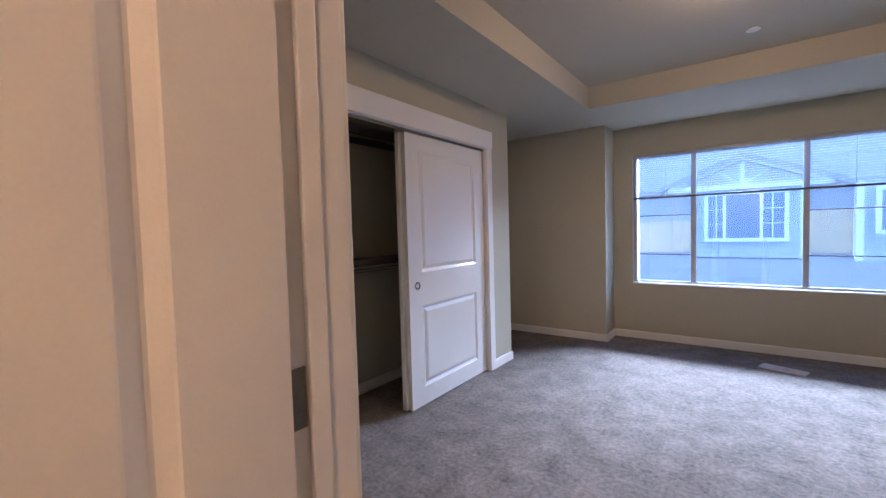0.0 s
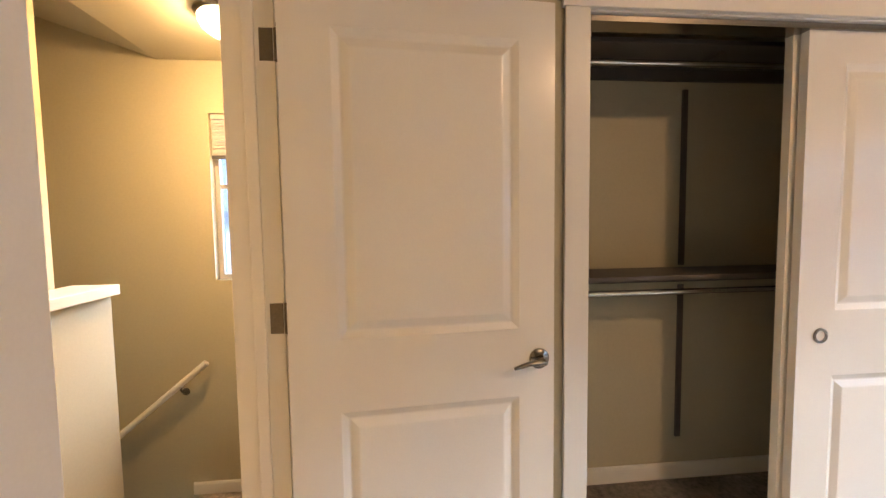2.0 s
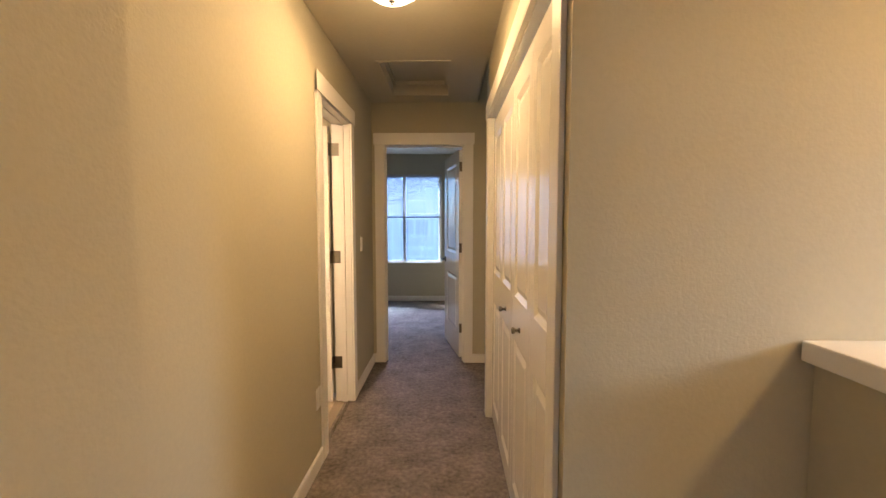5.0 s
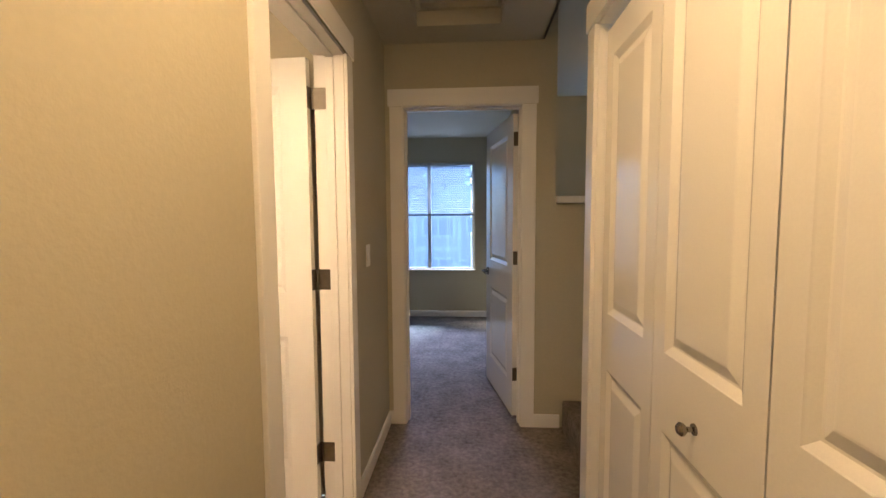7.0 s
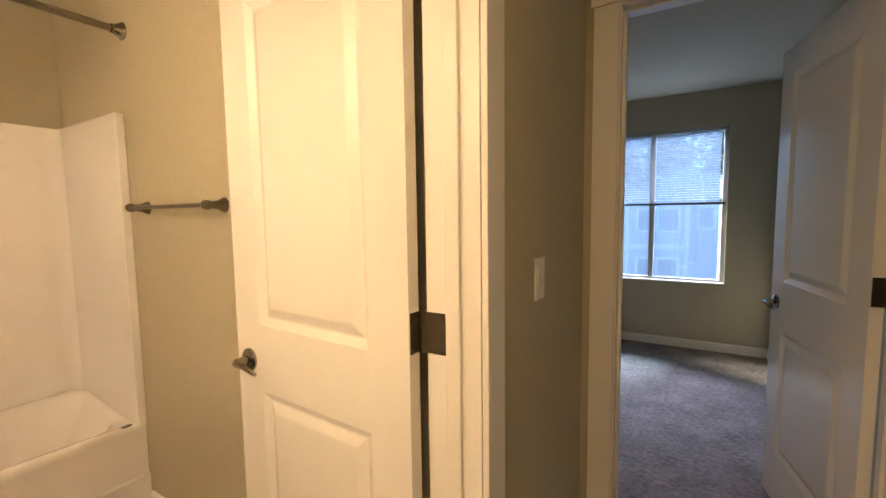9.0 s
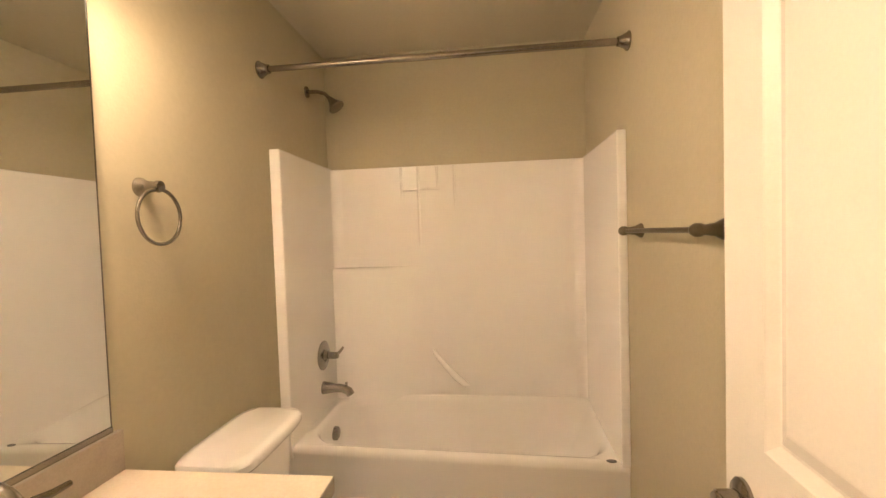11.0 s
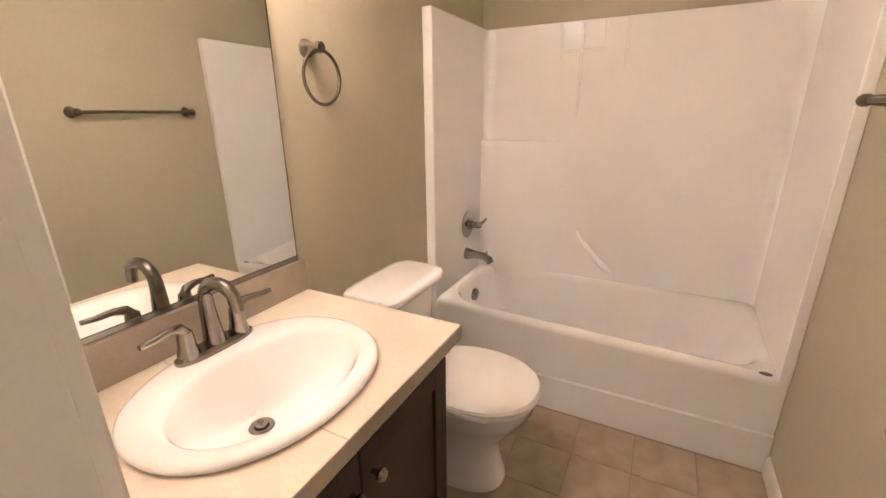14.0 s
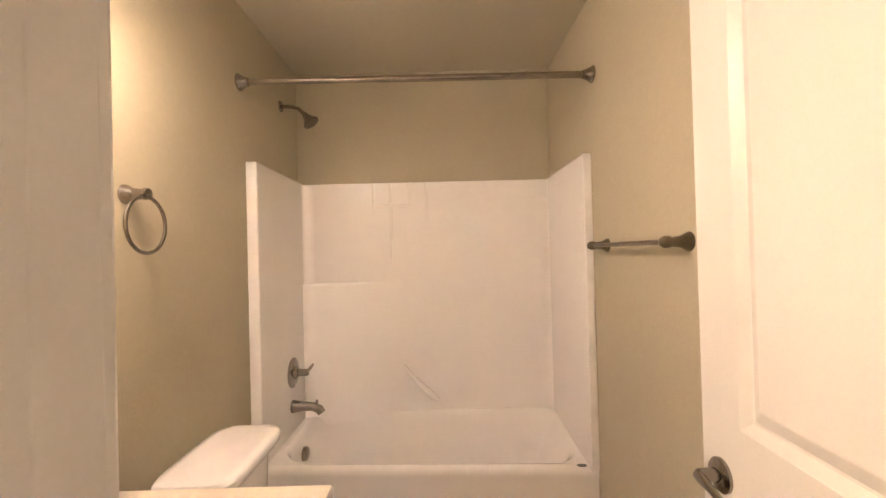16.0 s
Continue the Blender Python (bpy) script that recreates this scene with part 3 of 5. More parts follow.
def window(name, label, x0, x1, z0, z1, y, s, posts, rail_z, grids=(), slat_tilt=-4.5, depth=0.09, glass=None, rails=()):
    """A vinyl window across y, its room side towards s, with sash posts, panes and a part-lowered blind."""
    root = thing(name, label, "window", pose(0, 0, 0), kind="structure")
    yo = y - s * depth
    f = 0.038
    def bar(nm, a, b, c, d, t0, t1, mat=VINYL):
        part(nm, boxes((a, b, yo + s * t0, yo + s * t1, c, d), bevel=0.004), mat, root)
    bar("frame_side", x0, x0 + f, z0, z1, -0.03, 0.04)
    bar("frame_side", x1 - f, x1, z0, z1, -0.03, 0.04)
    bar("frame_head", x0 + f, x1 - f, z1 - f, z1, -0.03, 0.04)
    bar("frame_sill", x0 + f, x1 - f, z0, z0 + f, -0.03, 0.04)
    for px in posts:
        bar("sash_post", px - 0.024, px + 0.024, z0 + f, z1 - f, -0.02, 0.035)
    for pz in rails:
        bar("meeting_rail", x0 + f, x1 - f, pz - 0.022, pz + 0.022, -0.02, 0.035)
    part("window_sill", boxes((x0 - 0.005, x1 + 0.005, min(y, yo + s * 0.04), max(y, yo + s * 0.04), z0 - 0.002, z0 + 0.016), bevel=0.004), TRIM, root)
    edges = [x0 + f, *posts, x1 - f]
    for a, b in zip(edges, edges[1:]):
        pane = part("pane", boxes((a + 0.02, b - 0.02, yo - 0.002, yo + 0.002, z0 + f, z1 - f)), glass or GLASS, root)
        pane.visible_shadow = False
    for a, b, zs, xs in grids:
        for gz in zs:
            part("muntin", boxes((a, b, yo - 0.008, yo - 0.004, gz - 0.005, gz + 0.005)), VINYL, root, "thin window grid bar")
        for gx in xs:
            part("muntin", boxes((gx - 0.005, gx + 0.005, yo - 0.0135, yo - 0.0095, z0 + f, z1 - f)), VINYL, root, "thin window grid bar")
    blind = thing("window_blind", "white slatted blind pulled part of the way down", "blind", pose((x0 + x1) / 2, y - s * 0.03, z1 - 0.002))
    half = (x1 - x0) / 2 - 0.012
    part("headrail", boxes((-half, half, -0.016, 0.016, -0.03, -0.001), bevel=0.002), VINYL, blind)
    n = int((z1 - rail_z - 0.05) / 0.024)
    me = None
    for k in range(n):
        if me is None:
            slat = part("slat", boxes((-half, half, -0.0125, 0.0125, -0.0006, 0.0006)), BLIND, blind)
            me = slat.data
        else:
            slat = new("slat", me)
            slat.parent = blind
        slat.matrix_basis = pose(0, 0, -0.045 - k * 0.024, s * slat_tilt)
    part("bottom_rail", boxes((-half, half, -0.013, 0.013, rail_z - z1 - 0.010, rail_z - z1 + 0.012), bevel=0.003), DARKRAIL, blind, "dark bottom rail")
    for u in (-half * 0.7, half * 0.7):
        part("ladder_cord", boxes((u - 0.001, u + 0.001, -0.014, -0.0125, rail_z - z1, -0.03)), VINYL, blind)
    return root


window("window_1", "wide three-part white vinyl window", -0.57, 1.64, 0.64, 2.12, 8.96, -1, (0.035, 0.966), 1.625,
       ((-0.53, 0.01, (1.42, 0.98), ()), (0.99, 1.60, (1.42, 0.98), ())))
window("window_2", "white vinyl sliding window", -0.58, 0.66, 0.64, 2.115, -3.05, 1, (0.046,), 1.407, glass=HAZED)
window("window_3", "small white vinyl window high in the loft", -2.92, -2.05, 1.50, 2.72, -3.05, 1, (), 2.20, glass=HAZED, rails=(1.745,))
# narrow stair window with a pale shade drawn up at its head
sw = thing("window_4", "narrow white stair window", "window", pose(-3.0, 3.27, 0.99), kind="structure")
for r, nm in (((-0.11, -0.06, 0.0, 0.035, 0, 1.11), "frame_side"), ((-0.11, -0.06, 0.625, 0.66, 0, 1.11), "frame_side"), ((-0.11, -0.06, 0.035, 0.625, 0, 0.035), "frame_sill"), ((-0.11, -0.06, 0.035, 0.625, 1.075, 1.11), "frame_head"), ((-0.10, -0.065, 0.035, 0.625, 0.62, 0.65), "meeting_rail")):
    part(nm, boxes(r, bevel=0.003), VINYL, sw)
part("pane", boxes((-0.088, -0.084, 0.035, 0.625, 0.035, 1.075)), GLASS, sw).visible_shadow = False
shade = thing("roller_blind", "pale gathered window shade pulled up", "blind", pose(-3.0, 3.27, 0.99))
part("shade_stack", boxes(*[(-0.05, -0.018, 0.01, 0.65, 0.84 + k * 0.021, 0.859 + k * 0.021) for k in range(11)], bevel=0.003), VINYL, shade)
part("headrail", boxes((-0.052, -0.014, 0.008, 0.652, 1.075, 1.108), bevel=0.002), VINYL, shade)
part("bottom_rail", boxes((-0.052, -0.014, 0.008, 0.652, 0.815, 0.837), bevel=0.002), DARKRAIL, shade)


# ---------------------------------------------------------------- stairs, half walls, loft steps
def cap(name, x0, x1, y0, y1, z0, z1, label):
    bm = boxes((x0, x1, y0, y1, z0, z1), bevel=0.005)
    structure(name, bm, TRIM, label, "wall cap")


cap("half_wall_cap", -2.175, -1.505, 2.973, 3.185, 1.042, 1.090, "white painted cap board on the stair guard wall")
cap("pony_wall_cap", -1.435, -1.052, -0.15, 0.035, 1.447, 1.49, "white painted cap board on the loft half wall")


def step_run(name, rows, label):
    bm = bmesh.new()
    for x0, x1, y0, y1, z0, z1 in rows:
        box(bm, x0, x1, y0, y1, z0, z1, bevel=0.022)
    return structure(name, bm, CARPET, label, "stairs")


step_run("loft_steps", [(-1.42, -1.10, 0.015, 0.998, -0.05, 0.19), (-1.72, -1.37, 0.015, 0.998, -0.05, 0.382)], "two carpeted steps up to the loft")
down = [(-2.44, -2.15, 3.16, 4.045, -0.7, -0.167), (-2.68, -2.40, 3.16, 4.045, -0.7, -0.333)] + [(-3.0, -2.16, 3.06 - 0.25 * (k + 1), 3.085 - 0.25 * k, -0.95 - 0.185 * k, -0.50 - 0.185 * (k + 1)) for k in range(8)]
step_run("down_stairs", down, "carpeted stairs leading down")
structure("stair_landing", boxes((-3.0, -2.66, 3.06, 4.05, -0.75, -0.50), (-2.66, -2.16, 3.06, 3.165, -0.75, -0.50)), CARPET, "carpeted stair landing", "floor")
rail = thing("handrail", "cream painted wooden handrail on wall brackets", "handrail", pose(0, 0, 0))
bm = bmesh.new()
tube(bm, [(-2.935, 3.21, 0.445), (-2.935, 3.19, 0.429), (-2.935, 2.4, -0.220), (-2.935, 1.15, -1.246)], 0.021, 16)
part("rail", bm, TRIM, rail, smooth=True)
for ry, rz in ((3.04, 0.305), (2.2, -0.384), (1.3, -1.123)):
    bm = bmesh.new()
    tube(bm, [(-2.999, ry, rz - 0.075), (-2.965, ry, rz - 0.07), (-2.94, ry, rz - 0.045), (-2.935, ry, rz - 0.02)], 0.007, 10)
    lathe(bm, [(0.001, 0.0), (0.026, 0.0), (0.024, 0.006), (0.001, 0.008)], (-2.9995, ry, rz - 0.075), "x", 18)
    part("bracket", bm, BRONZE, rail, "metal rail bracket", True)

# attic hatch
hatch = thing("attic_hatch", "square painted attic hatch with a stepped trim", "hatch", pose(-0.455, 0.625, 0), kind="structure")
part("hatch_panel", boxes((-0.25, 0.25, -0.39, 0.39, 2.545, 2.56)), CEIL, hatch)
for r in ((-0.2555, -0.235, -0.395, 0.395), (0.235, 0.2555, -0.395, 0.395), (-0.235, 0.235, -0.395, -0.375), (-0.235, 0.235, 0.375, 0.395)):
    part("hatch_trim", boxes((*r, 2.432, 2.545)), CEIL, hatch)
for r in ((-0.235, -0.21, -0.375, 0.375), (0.21, 0.235, -0.375, 0.375), (-0.21, 0.21, -0.375, -0.35), (-0.21, 0.21, 0.35, 0.375)):
    part("hatch_stop", boxes((*r, 2.515, 2.545)), CEIL, hatch)


# ---------------------------------------------------------------- lamps, plates
def dome_lamp(x, y, z, r, label, name="ceiling_lamp"):
    root = thing(name, label, "lamp", pose(x, y, z))
    bm = bmesh.new()
    lathe(bm, [(0.001, 0), (r * 0.98, 0), (r, -0.012), (r * 0.93, -0.024), (r * 0.86, -0.028), (0.001, -0.029)], (0, 0, 0), "z", 40)
    part("base", bm, NICKEL, root, "brushed nickel base", True)
    bm = bmesh.new()
    lathe(bm, [(r * 0.87, -0.0295), (r * 0.86, -0.05), (r * 0.74, -0.085), (r * 0.5, -0.112), (r * 0.2, -0.124), (0.001, -0.126)], (0, 0, 0), "z", 40)
    shade_ob = part("shade", bm, DOME, root, "lit frosted glass dome", True)
    shade_ob.visible_shadow = False
    bm = bmesh.new()
    lathe(bm, [(0.014, -0.1255), (0.015, -0.131), (0.006, -0.137), (0.007, -0.143), (0.001, -0.147)], (0, 0, 0), "z", 16)
    part("finial", bm, NICKEL, root, "small metal finial", True)


dome_lamp(-0.45, 2.04, CH, 0.165, "lit frosted glass dome lamp on the hallway ceiling")
dome_lamp(-2.35, 3.66, CH, 0.15, "lit frosted glass dome lamp above the stairs")
dome_lamp(0.55, 6.35, 2.64, 0.165, "frosted glass dome lamp in the tray ceiling")
dome_lamp(-2.08, -1.48, 2.95, 0.15, "frosted glass dome lamp on the loft ceiling")


def plate(name, label, x, y, z, nx, ny, rows):
    """A cover plate on a wall whose outside points along (nx, ny)."""
    m = Matrix.Translation((x, y, z)) @ Vector((nx, ny, 0)).to_track_quat("Z", "Y").to_matrix().to_4x4()
    root = thing(name, label, name.replace("_", " "), m)
    part("cover", boxes((-0.035, 0.035, -0.057, 0.057, 0.0, 0.006), bevel=0.002), PLASTIC, root)
    for r in rows:
        part("rocker" if "switch" in name else "socket", boxes((*r, 0.006, 0.0095), bevel=0.001), PLASTIC, root)
    for v in (-0.047, 0.047):
        bm = bmesh.new()
        rod(bm, (0, v, 0.0055), (0, v, 0.0072), 0.003, sides=10)
        part("screw", bm, PLASTIC, root)


plate("light_switch", "white rocker light switch on the hallway wall", 0.02, 0.515, 1.165, -1, 0, [(-0.017, 0.017, -0.033, 0.033)])
plate("wall_outlet", "white double wall outlet above the baseboard", 0.02, 1.70, 0.387, -1, 0, [(-0.016, 0.016, -0.030, -0.004), (-0.016, 0.016, 0.004, 0.030)])
vent = thing("floor_vent", "white metal floor register near the window", "vent", pose(0.775, 8.43, 0, 0, 0, -20))
part("frame", boxes((-0.165, 0.165, -0.065, -0.048, 0.0, 0.012), (-0.165, 0.165, 0.048, 0.065, 0.0, 0.012), (-0.165, -0.145, -0.048, 0.048, 0.0, 0.012), (0.145, 0.165, -0.048, 0.048, 0.0, 0.012)), PLASTIC, vent)
for k in range(17):
    part("slat", boxes((-0.138 + k * 0.017, -0.128 + k * 0.017, -0.048, 0.048, 0.001, 0.010)), PLASTIC, vent)
spk = thing("sprinkler_cover", "white round sprinkler cover on the ceiling", "sprinkler", pose(0.54, 7.35, 2.64))
bm = bmesh.new()
lathe(bm, [(0.001, -0.001), (0.03, -0.001), (0.03, -0.008), (0.041, -0.009), (0.041, -0.012), (0.001, -0.014)], (0, 0, 0), "z", 24)
part("cover", bm, PLASTIC, spk, smooth=True)

# ---------------------------------------------------------------- bedroom closet
for z, zr, nm in ((1.10, 1.04, "lower"), (2.095, 2.03, "upper")):
    shelf = thing("closet_shelf", "dark closet shelf board on wall brackets", "shelf", pose(0, 0, 0), "closet shelves")
    part("board", boxes((-2.048, -1.745, 5.055, 7.385, z, z + 0.019), bevel=0.002), SHELF, shelf)
    part("cleat", boxes((-2.049, -2.03, 5.055, 7.385, z - 0.055, z - 0.001)), SHELF, shelf)
    for by in (5.94, 6.8):
        bm = boxes((-2.03, -1.80, by - 0.008, by + 0.008, z - 0.014, z - 0.001))
        part("bracket", bm, SHELF, shelf)
    crod = thing("closet_rod", "bright metal clothes rod under the shelf", "rod", pose(0, 0, 0), "closet rods")
    bm = bmesh.new()
    rod(bm, (-1.79, 5.075, zr), (-1.79, 7.365, zr), 0.0135, sides=18)
    part("bar", bm, CHROME, crod, smooth=True)
    for ey, s in ((5.051, 1), (7.389, -1)):
        bm = bmesh.new()
        lathe(bm, [(0.001, 0), (0.03, 0), (0.028, s * 0.008), (0.018, s * 0.012), (0.018, s * 0.024), (0.001, s * 0.025)], (-1.79, ey, zr), "y", 20)
        part("end_socket", bm, NICKEL, crod, smooth=True)
for by in (5.94, 6.8):
    structure("shelf_standard", boxes((-2.0485, -2.034, by - 0.0125, by + 0.0125, 0.23, 1.03), (-2.0485, -2.034, by - 0.0125, by + 0.0125, 1.13, 2.0)), SHELF, "dark metal shelf standard on the closet wall", "rail")


# ---------------------------------------------------------------- bathroom
def oval(cx, cy, a, b, z, n=40, power=2.0):
    """A ring of points on a rounded oval."""
    ring = []
    for k in range(n):
        c, s = math.cos(2 * math.pi * k / n), math.sin(2 * math.pi * k / n)
        ring.append((cx + a * math.copysign(abs(c) ** (2 / power), c), cy + b * math.copysign(abs(s) ** (2 / power), s), z))
    return ring


vanity = thing("vanity_cabinet", "dark stained wooden vanity cabinet with two doors", "cabinet", pose(0, 0, 0))
part("body", boxes((0.140, 0.158, 1.732, 2.256, 0.095, 0.780), (0.909, 0.927, 1.732, 2.256, 0.095, 0.780), (0.158, 0.909, 2.244, 2.256, 0.095, 0.780), (0.158, 0.909, 1.732, 2.244, 0.095, 0.113), (0.158, 0.909, 1.732, 1.744, 0.113, 0.780)), WOOD, vanity)
part("toe_kick", boxes((0.140, 0.927, 1.80, 2.256, 0.0, 0.094)), WOOD, vanity)
for x0, x1, kx in ((0.150, 0.544, 0.514), (0.550, 0.917, 0.582)):
    door = part("cabinet_door", bmesh.new(), WOOD, vanity)
    bm = boxes((x0, x0 + 0.062, 1.713, 1.731, 0.115, 0.745), (x1 - 0.062, x1, 1.713, 1.731, 0.115, 0.745), (x0 + 0.062, x1 - 0.062, 1.713, 1.731, 0.115, 0.177), (x0 + 0.062, x1 - 0.062, 1.713, 1.731, 0.683, 0.745), bevel=0.002)
    box(bm, x0 + 0.055, x1 - 0.055, 1.722, 1.730, 0.17, 0.690)
    bm.to_mesh(door.data)
    bm.free()
    bm = bmesh.new()
    lathe(bm, [(0.001, 0.0), (0.006, 0.0), (0.006, -0.014), (0.013, -0.019), (0.015, -0.025), (0.011, -0.031), (0.001, -0.033)], (kx, 1.713, 0.668), "y", 20)
    part("knob", bm, NICKEL, door, "round brushed nickel knob", True)

top = thing("countertop", "beige laminate countertop with a low backsplash", "countertop", pose(0, 0, 0))
SX, SY, CX, CZ = 0.560, 1.970, 0.965, 0.822
bm = bmesh.new()
outer = [(0.137, 1.692), (CX, 1.692), (CX, 2.256), (0.137, 2.256)]
hole = oval(SX, SY, 0.245, 0.198, CZ, 48, 2.15)
ring = []
for k in range(48):
    ang = 2 * math.pi * k / 48
    c, s = math.cos(ang), math.sin(ang)
    u = min((((CX - SX) if c > 0 else (SX - 0.137)) / abs(c)) if abs(c) > 1e-6 else 9, (((2.256 - SY) if s > 0 else (SY - 1.692)) / abs(s)) if abs(s) > 1e-6 else 9)
    ring.append((SX + u * c, SY + u * s, CZ))
corners = [min(range(48), key=lambda k: (ring[k][0] - x) ** 2 + (ring[k][1] - y) ** 2) for x, y in outer]
for k, (x, y) in zip(corners, outer):
    ring[k] = (x, y, CZ)
loft(bm, [hole, ring, [(x, y, 0.7815) for x, y, _ in ring]], False, False)
part("slab", bm, LAMINATE, top)
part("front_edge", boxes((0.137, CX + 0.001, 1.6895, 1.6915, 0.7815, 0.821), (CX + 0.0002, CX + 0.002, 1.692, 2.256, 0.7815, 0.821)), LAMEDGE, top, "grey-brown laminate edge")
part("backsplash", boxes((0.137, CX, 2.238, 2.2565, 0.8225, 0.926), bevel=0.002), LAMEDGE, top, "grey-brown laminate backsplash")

for sy0, sy1, sz0, sz1 in ((1.693, 1.772, CZ - 0.001, CZ + 0.0003), (2.172, 2.2375, CZ - 0.001, CZ + 0.0003), (2.2376, 2.239, CZ + 0.001, 0.925)):
    part("seam", boxes((0.4992, 0.5008, sy0, sy1, sz0, sz1)), LAMEDGE, top)

sink = thing("sink", "white oval ceramic drop-in sink", "sink", pose(0, 0, 0))
bm = bmesh.new()
rings = [oval(SX, SY, a, b, z, 56, 2.15) for a, b, z in ((0.262, 0.216, 0.823), (0.267, 0.221, 0.828), (0.266, 0.220, 0.834), (0.260, 0.214, 0.840), (0.250, 0.204, 0.8435), (0.243, 0.197, 0.8435))]
rings += [oval(SX, SY - dy, a, b, z, 56, 2.1) for dy, a, b, z in ((0.024, 0.222, 0.158, 0.841), (0.026, 0.214, 0.150, 0.836), (0.026, 0.207, 0.144, 0.825), (0.018, 0.190, 0.130, 0.785), (0.004, 0.160, 0.106, 0.735), (-0.014, 0.112, 0.076, 0.699))]
rings += [oval(0.560, 2.008, 0.052, 0.044, 0.684, 56), oval(0.560, 2.008, 0.022, 0.022, 0.678, 56)]
loft(bm, rings, False, True)
part("basin", bm, CERAMIC, sink, smooth=True)
bm = bmesh.new()
lathe(bm, [(0.001, 0.004), (0.012, 0.010), (0.015, 0.010), (0.016, 0.004), (0.021, 0.005), (0.027, 0.004), (0.029, 0.001)], (0.560, 2.008, 0.680), "z", 28)
part("drain", bm, NICKEL, sink, "metal pop-up drain", True)

faucet = thing("faucet", "brushed nickel two-handle bathroom faucet", "faucet", pose(0.578, 2.150, 0.8415))
bm = bmesh.new()
loft(bm, [oval(0, 0, 0.096, 0.029, 0.0, 40, 2.6), oval(0, 0, 0.096, 0.029, 0.010, 40, 2.6), oval(0, 0, 0.086, 0.023, 0.017, 40, 2.6)])
part("base_plate", bm, NICKEL, faucet, smooth=True)
bm = bmesh.new()
arc = [(0, 0.0, 0.012), (0, 0.003, 0.05), (0, 0.006, 0.10)] + [(0, -0.050 + 0.056 * math.cos(a), 0.125 + 0.046 * math.sin(a)) for a in [math.pi * k / 10 for k in range(0, 9)]] + [(0, -0.103, 0.115)]
tube(bm, arc, [0.025, 0.021, 0.0175] + [0.016, 0.0155, 0.015, 0.015, 0.015, 0.015, 0.015, 0.0145, 0.014] + [0.0135], 20)
part("spout", bm, NICKEL, faucet, smooth=True)
for s in (-1, 1):
    bm = bmesh.new()
    lathe(bm, [(0.024, 0.010), (0.023, 0.022), (0.0185, 0.040), (0.0175, 0.060), (0.016, 0.072), (0.001, 0.078)], (s * 0.064, 0, 0), "z", 24)
    tube(bm, [(s * 0.064, 0, 0.066), (s * 0.074, -0.002, 0.084), (s * 0.100, -0.006, 0.089), (s * 0.130, -0.010, 0.086), (s * 0.160, -0.014, 0.087)], [0.015, 0.012, 0.009, 0.0075, 0.006], 14)
    part("lever", bm, NICKEL, faucet, "curved lever handle", True)

mirror = thing("wall_mirror", "large frameless wall mirror above the vanity", "mirror", pose(0, 0, 0))
part("glass", boxes((0.160, 0.944, 2.2515, 2.2565, 0.9415, 2.020)), MIRROR, mirror)
part("bottom_channel", boxes((0.158, 0.946, 2.2475, 2.2565, 0.9275, 0.941)), NICKEL, mirror, "metal mounting channel")
part("edge_strip", boxes((0.9445, 0.947, 2.2505, 2.2565, 0.9415, 2.020)), NICKEL, mirror)

light = thing("vanity_light", "three-globe vanity light bar above the mirror", "lamp", pose(0, 0, 0))
part("bar", boxes((0.26, 0.92, 2.222, 2.2565, 2.12, 2.18), bevel=0.006), NICKEL, light)
for bx in (0.36, 0.59, 0.82):
    bm = bmesh.new()
    rod(bm, (bx, 2.222, 2.15), (bx, 2.147, 2.15), 0.010, sides=14)
    lathe(bm, [(0.001, 0.012), (0.026, 0.012), (0.028, -0.02), (0.001, -0.02)], (bx, 2.142, 2.15), "z", 20)
    arm = part("arm", bm, NICKEL, light)
    bm = bmesh.new()
    lathe(bm, [(0.030, 2.128), (0.042, 2.11), (0.055, 2.08), (0.060, 2.045), (0.058, 2.025)], (bx, 2.142, 0), "z", 28)
    g = part("globe", bm, GLOBE, light, "lit frosted glass shade", True)
    g.visible_shadow = False

# toilet
toilet = thing("toilet", "white ceramic toilet with a closed lid", "toilet", pose(1.287, 0, 0))
bm = bmesh.new()
loft(bm, [oval(0, 2.130, 0.180, 0.082, 0.385, 40, 5), oval(0, 2.130, 0.189, 0.090, 0.55, 40, 5), oval(0, 2.130, 0.197, 0.096, 0.722, 40, 5)])
part("tank", bm, CERAMIC, toilet, smooth=True)
bm = bmesh.new()
loft(bm, [oval(0.005, 2.118, 0.204, 0.116, 0.7225, 40, 5), oval(0.005, 2.118, 0.210, 0.122, 0.730, 40, 5), oval(0.005, 2.118, 0.210, 0.122, 0.750, 40, 5), oval(0.005, 2.118, 0.203, 0.114, 0.760, 40, 5), oval(0.005, 2.118, 0.176, 0.090, 0.765, 40, 5)])
part("tank_lid", bm, CERAMIC, toilet, smooth=True)
bm = bmesh.new()
loft(bm, [oval(0, 1.875, 0.122, 0.220, 0.0, 40, 2.6), oval(0, 1.875, 0.118, 0.215, 0.03, 40, 2.5), oval(0, 1.87, 0.107, 0.185, 0.12, 40, 2.4), oval(0, 1.85, 0.117, 0.188, 0.21, 40, 2.3), oval(0, 1.815, 0.162, 0.225, 0.30, 40, 2.1), oval(0, 1.797, 0.190, 0.240, 0.358, 40, 2.1), oval(0, 1.793, 0.196, 0.243, 0.390, 40, 2.1), oval(0, 1.793, 0.188, 0.235, 0.399, 40, 2.1)])
box(bm, -0.11, 0.11, 1.97, 2.18, 0.26, 0.384, bevel=0.02)
part("bowl", bm, CERAMIC, toilet, smooth=True)
bm = bmesh.new()
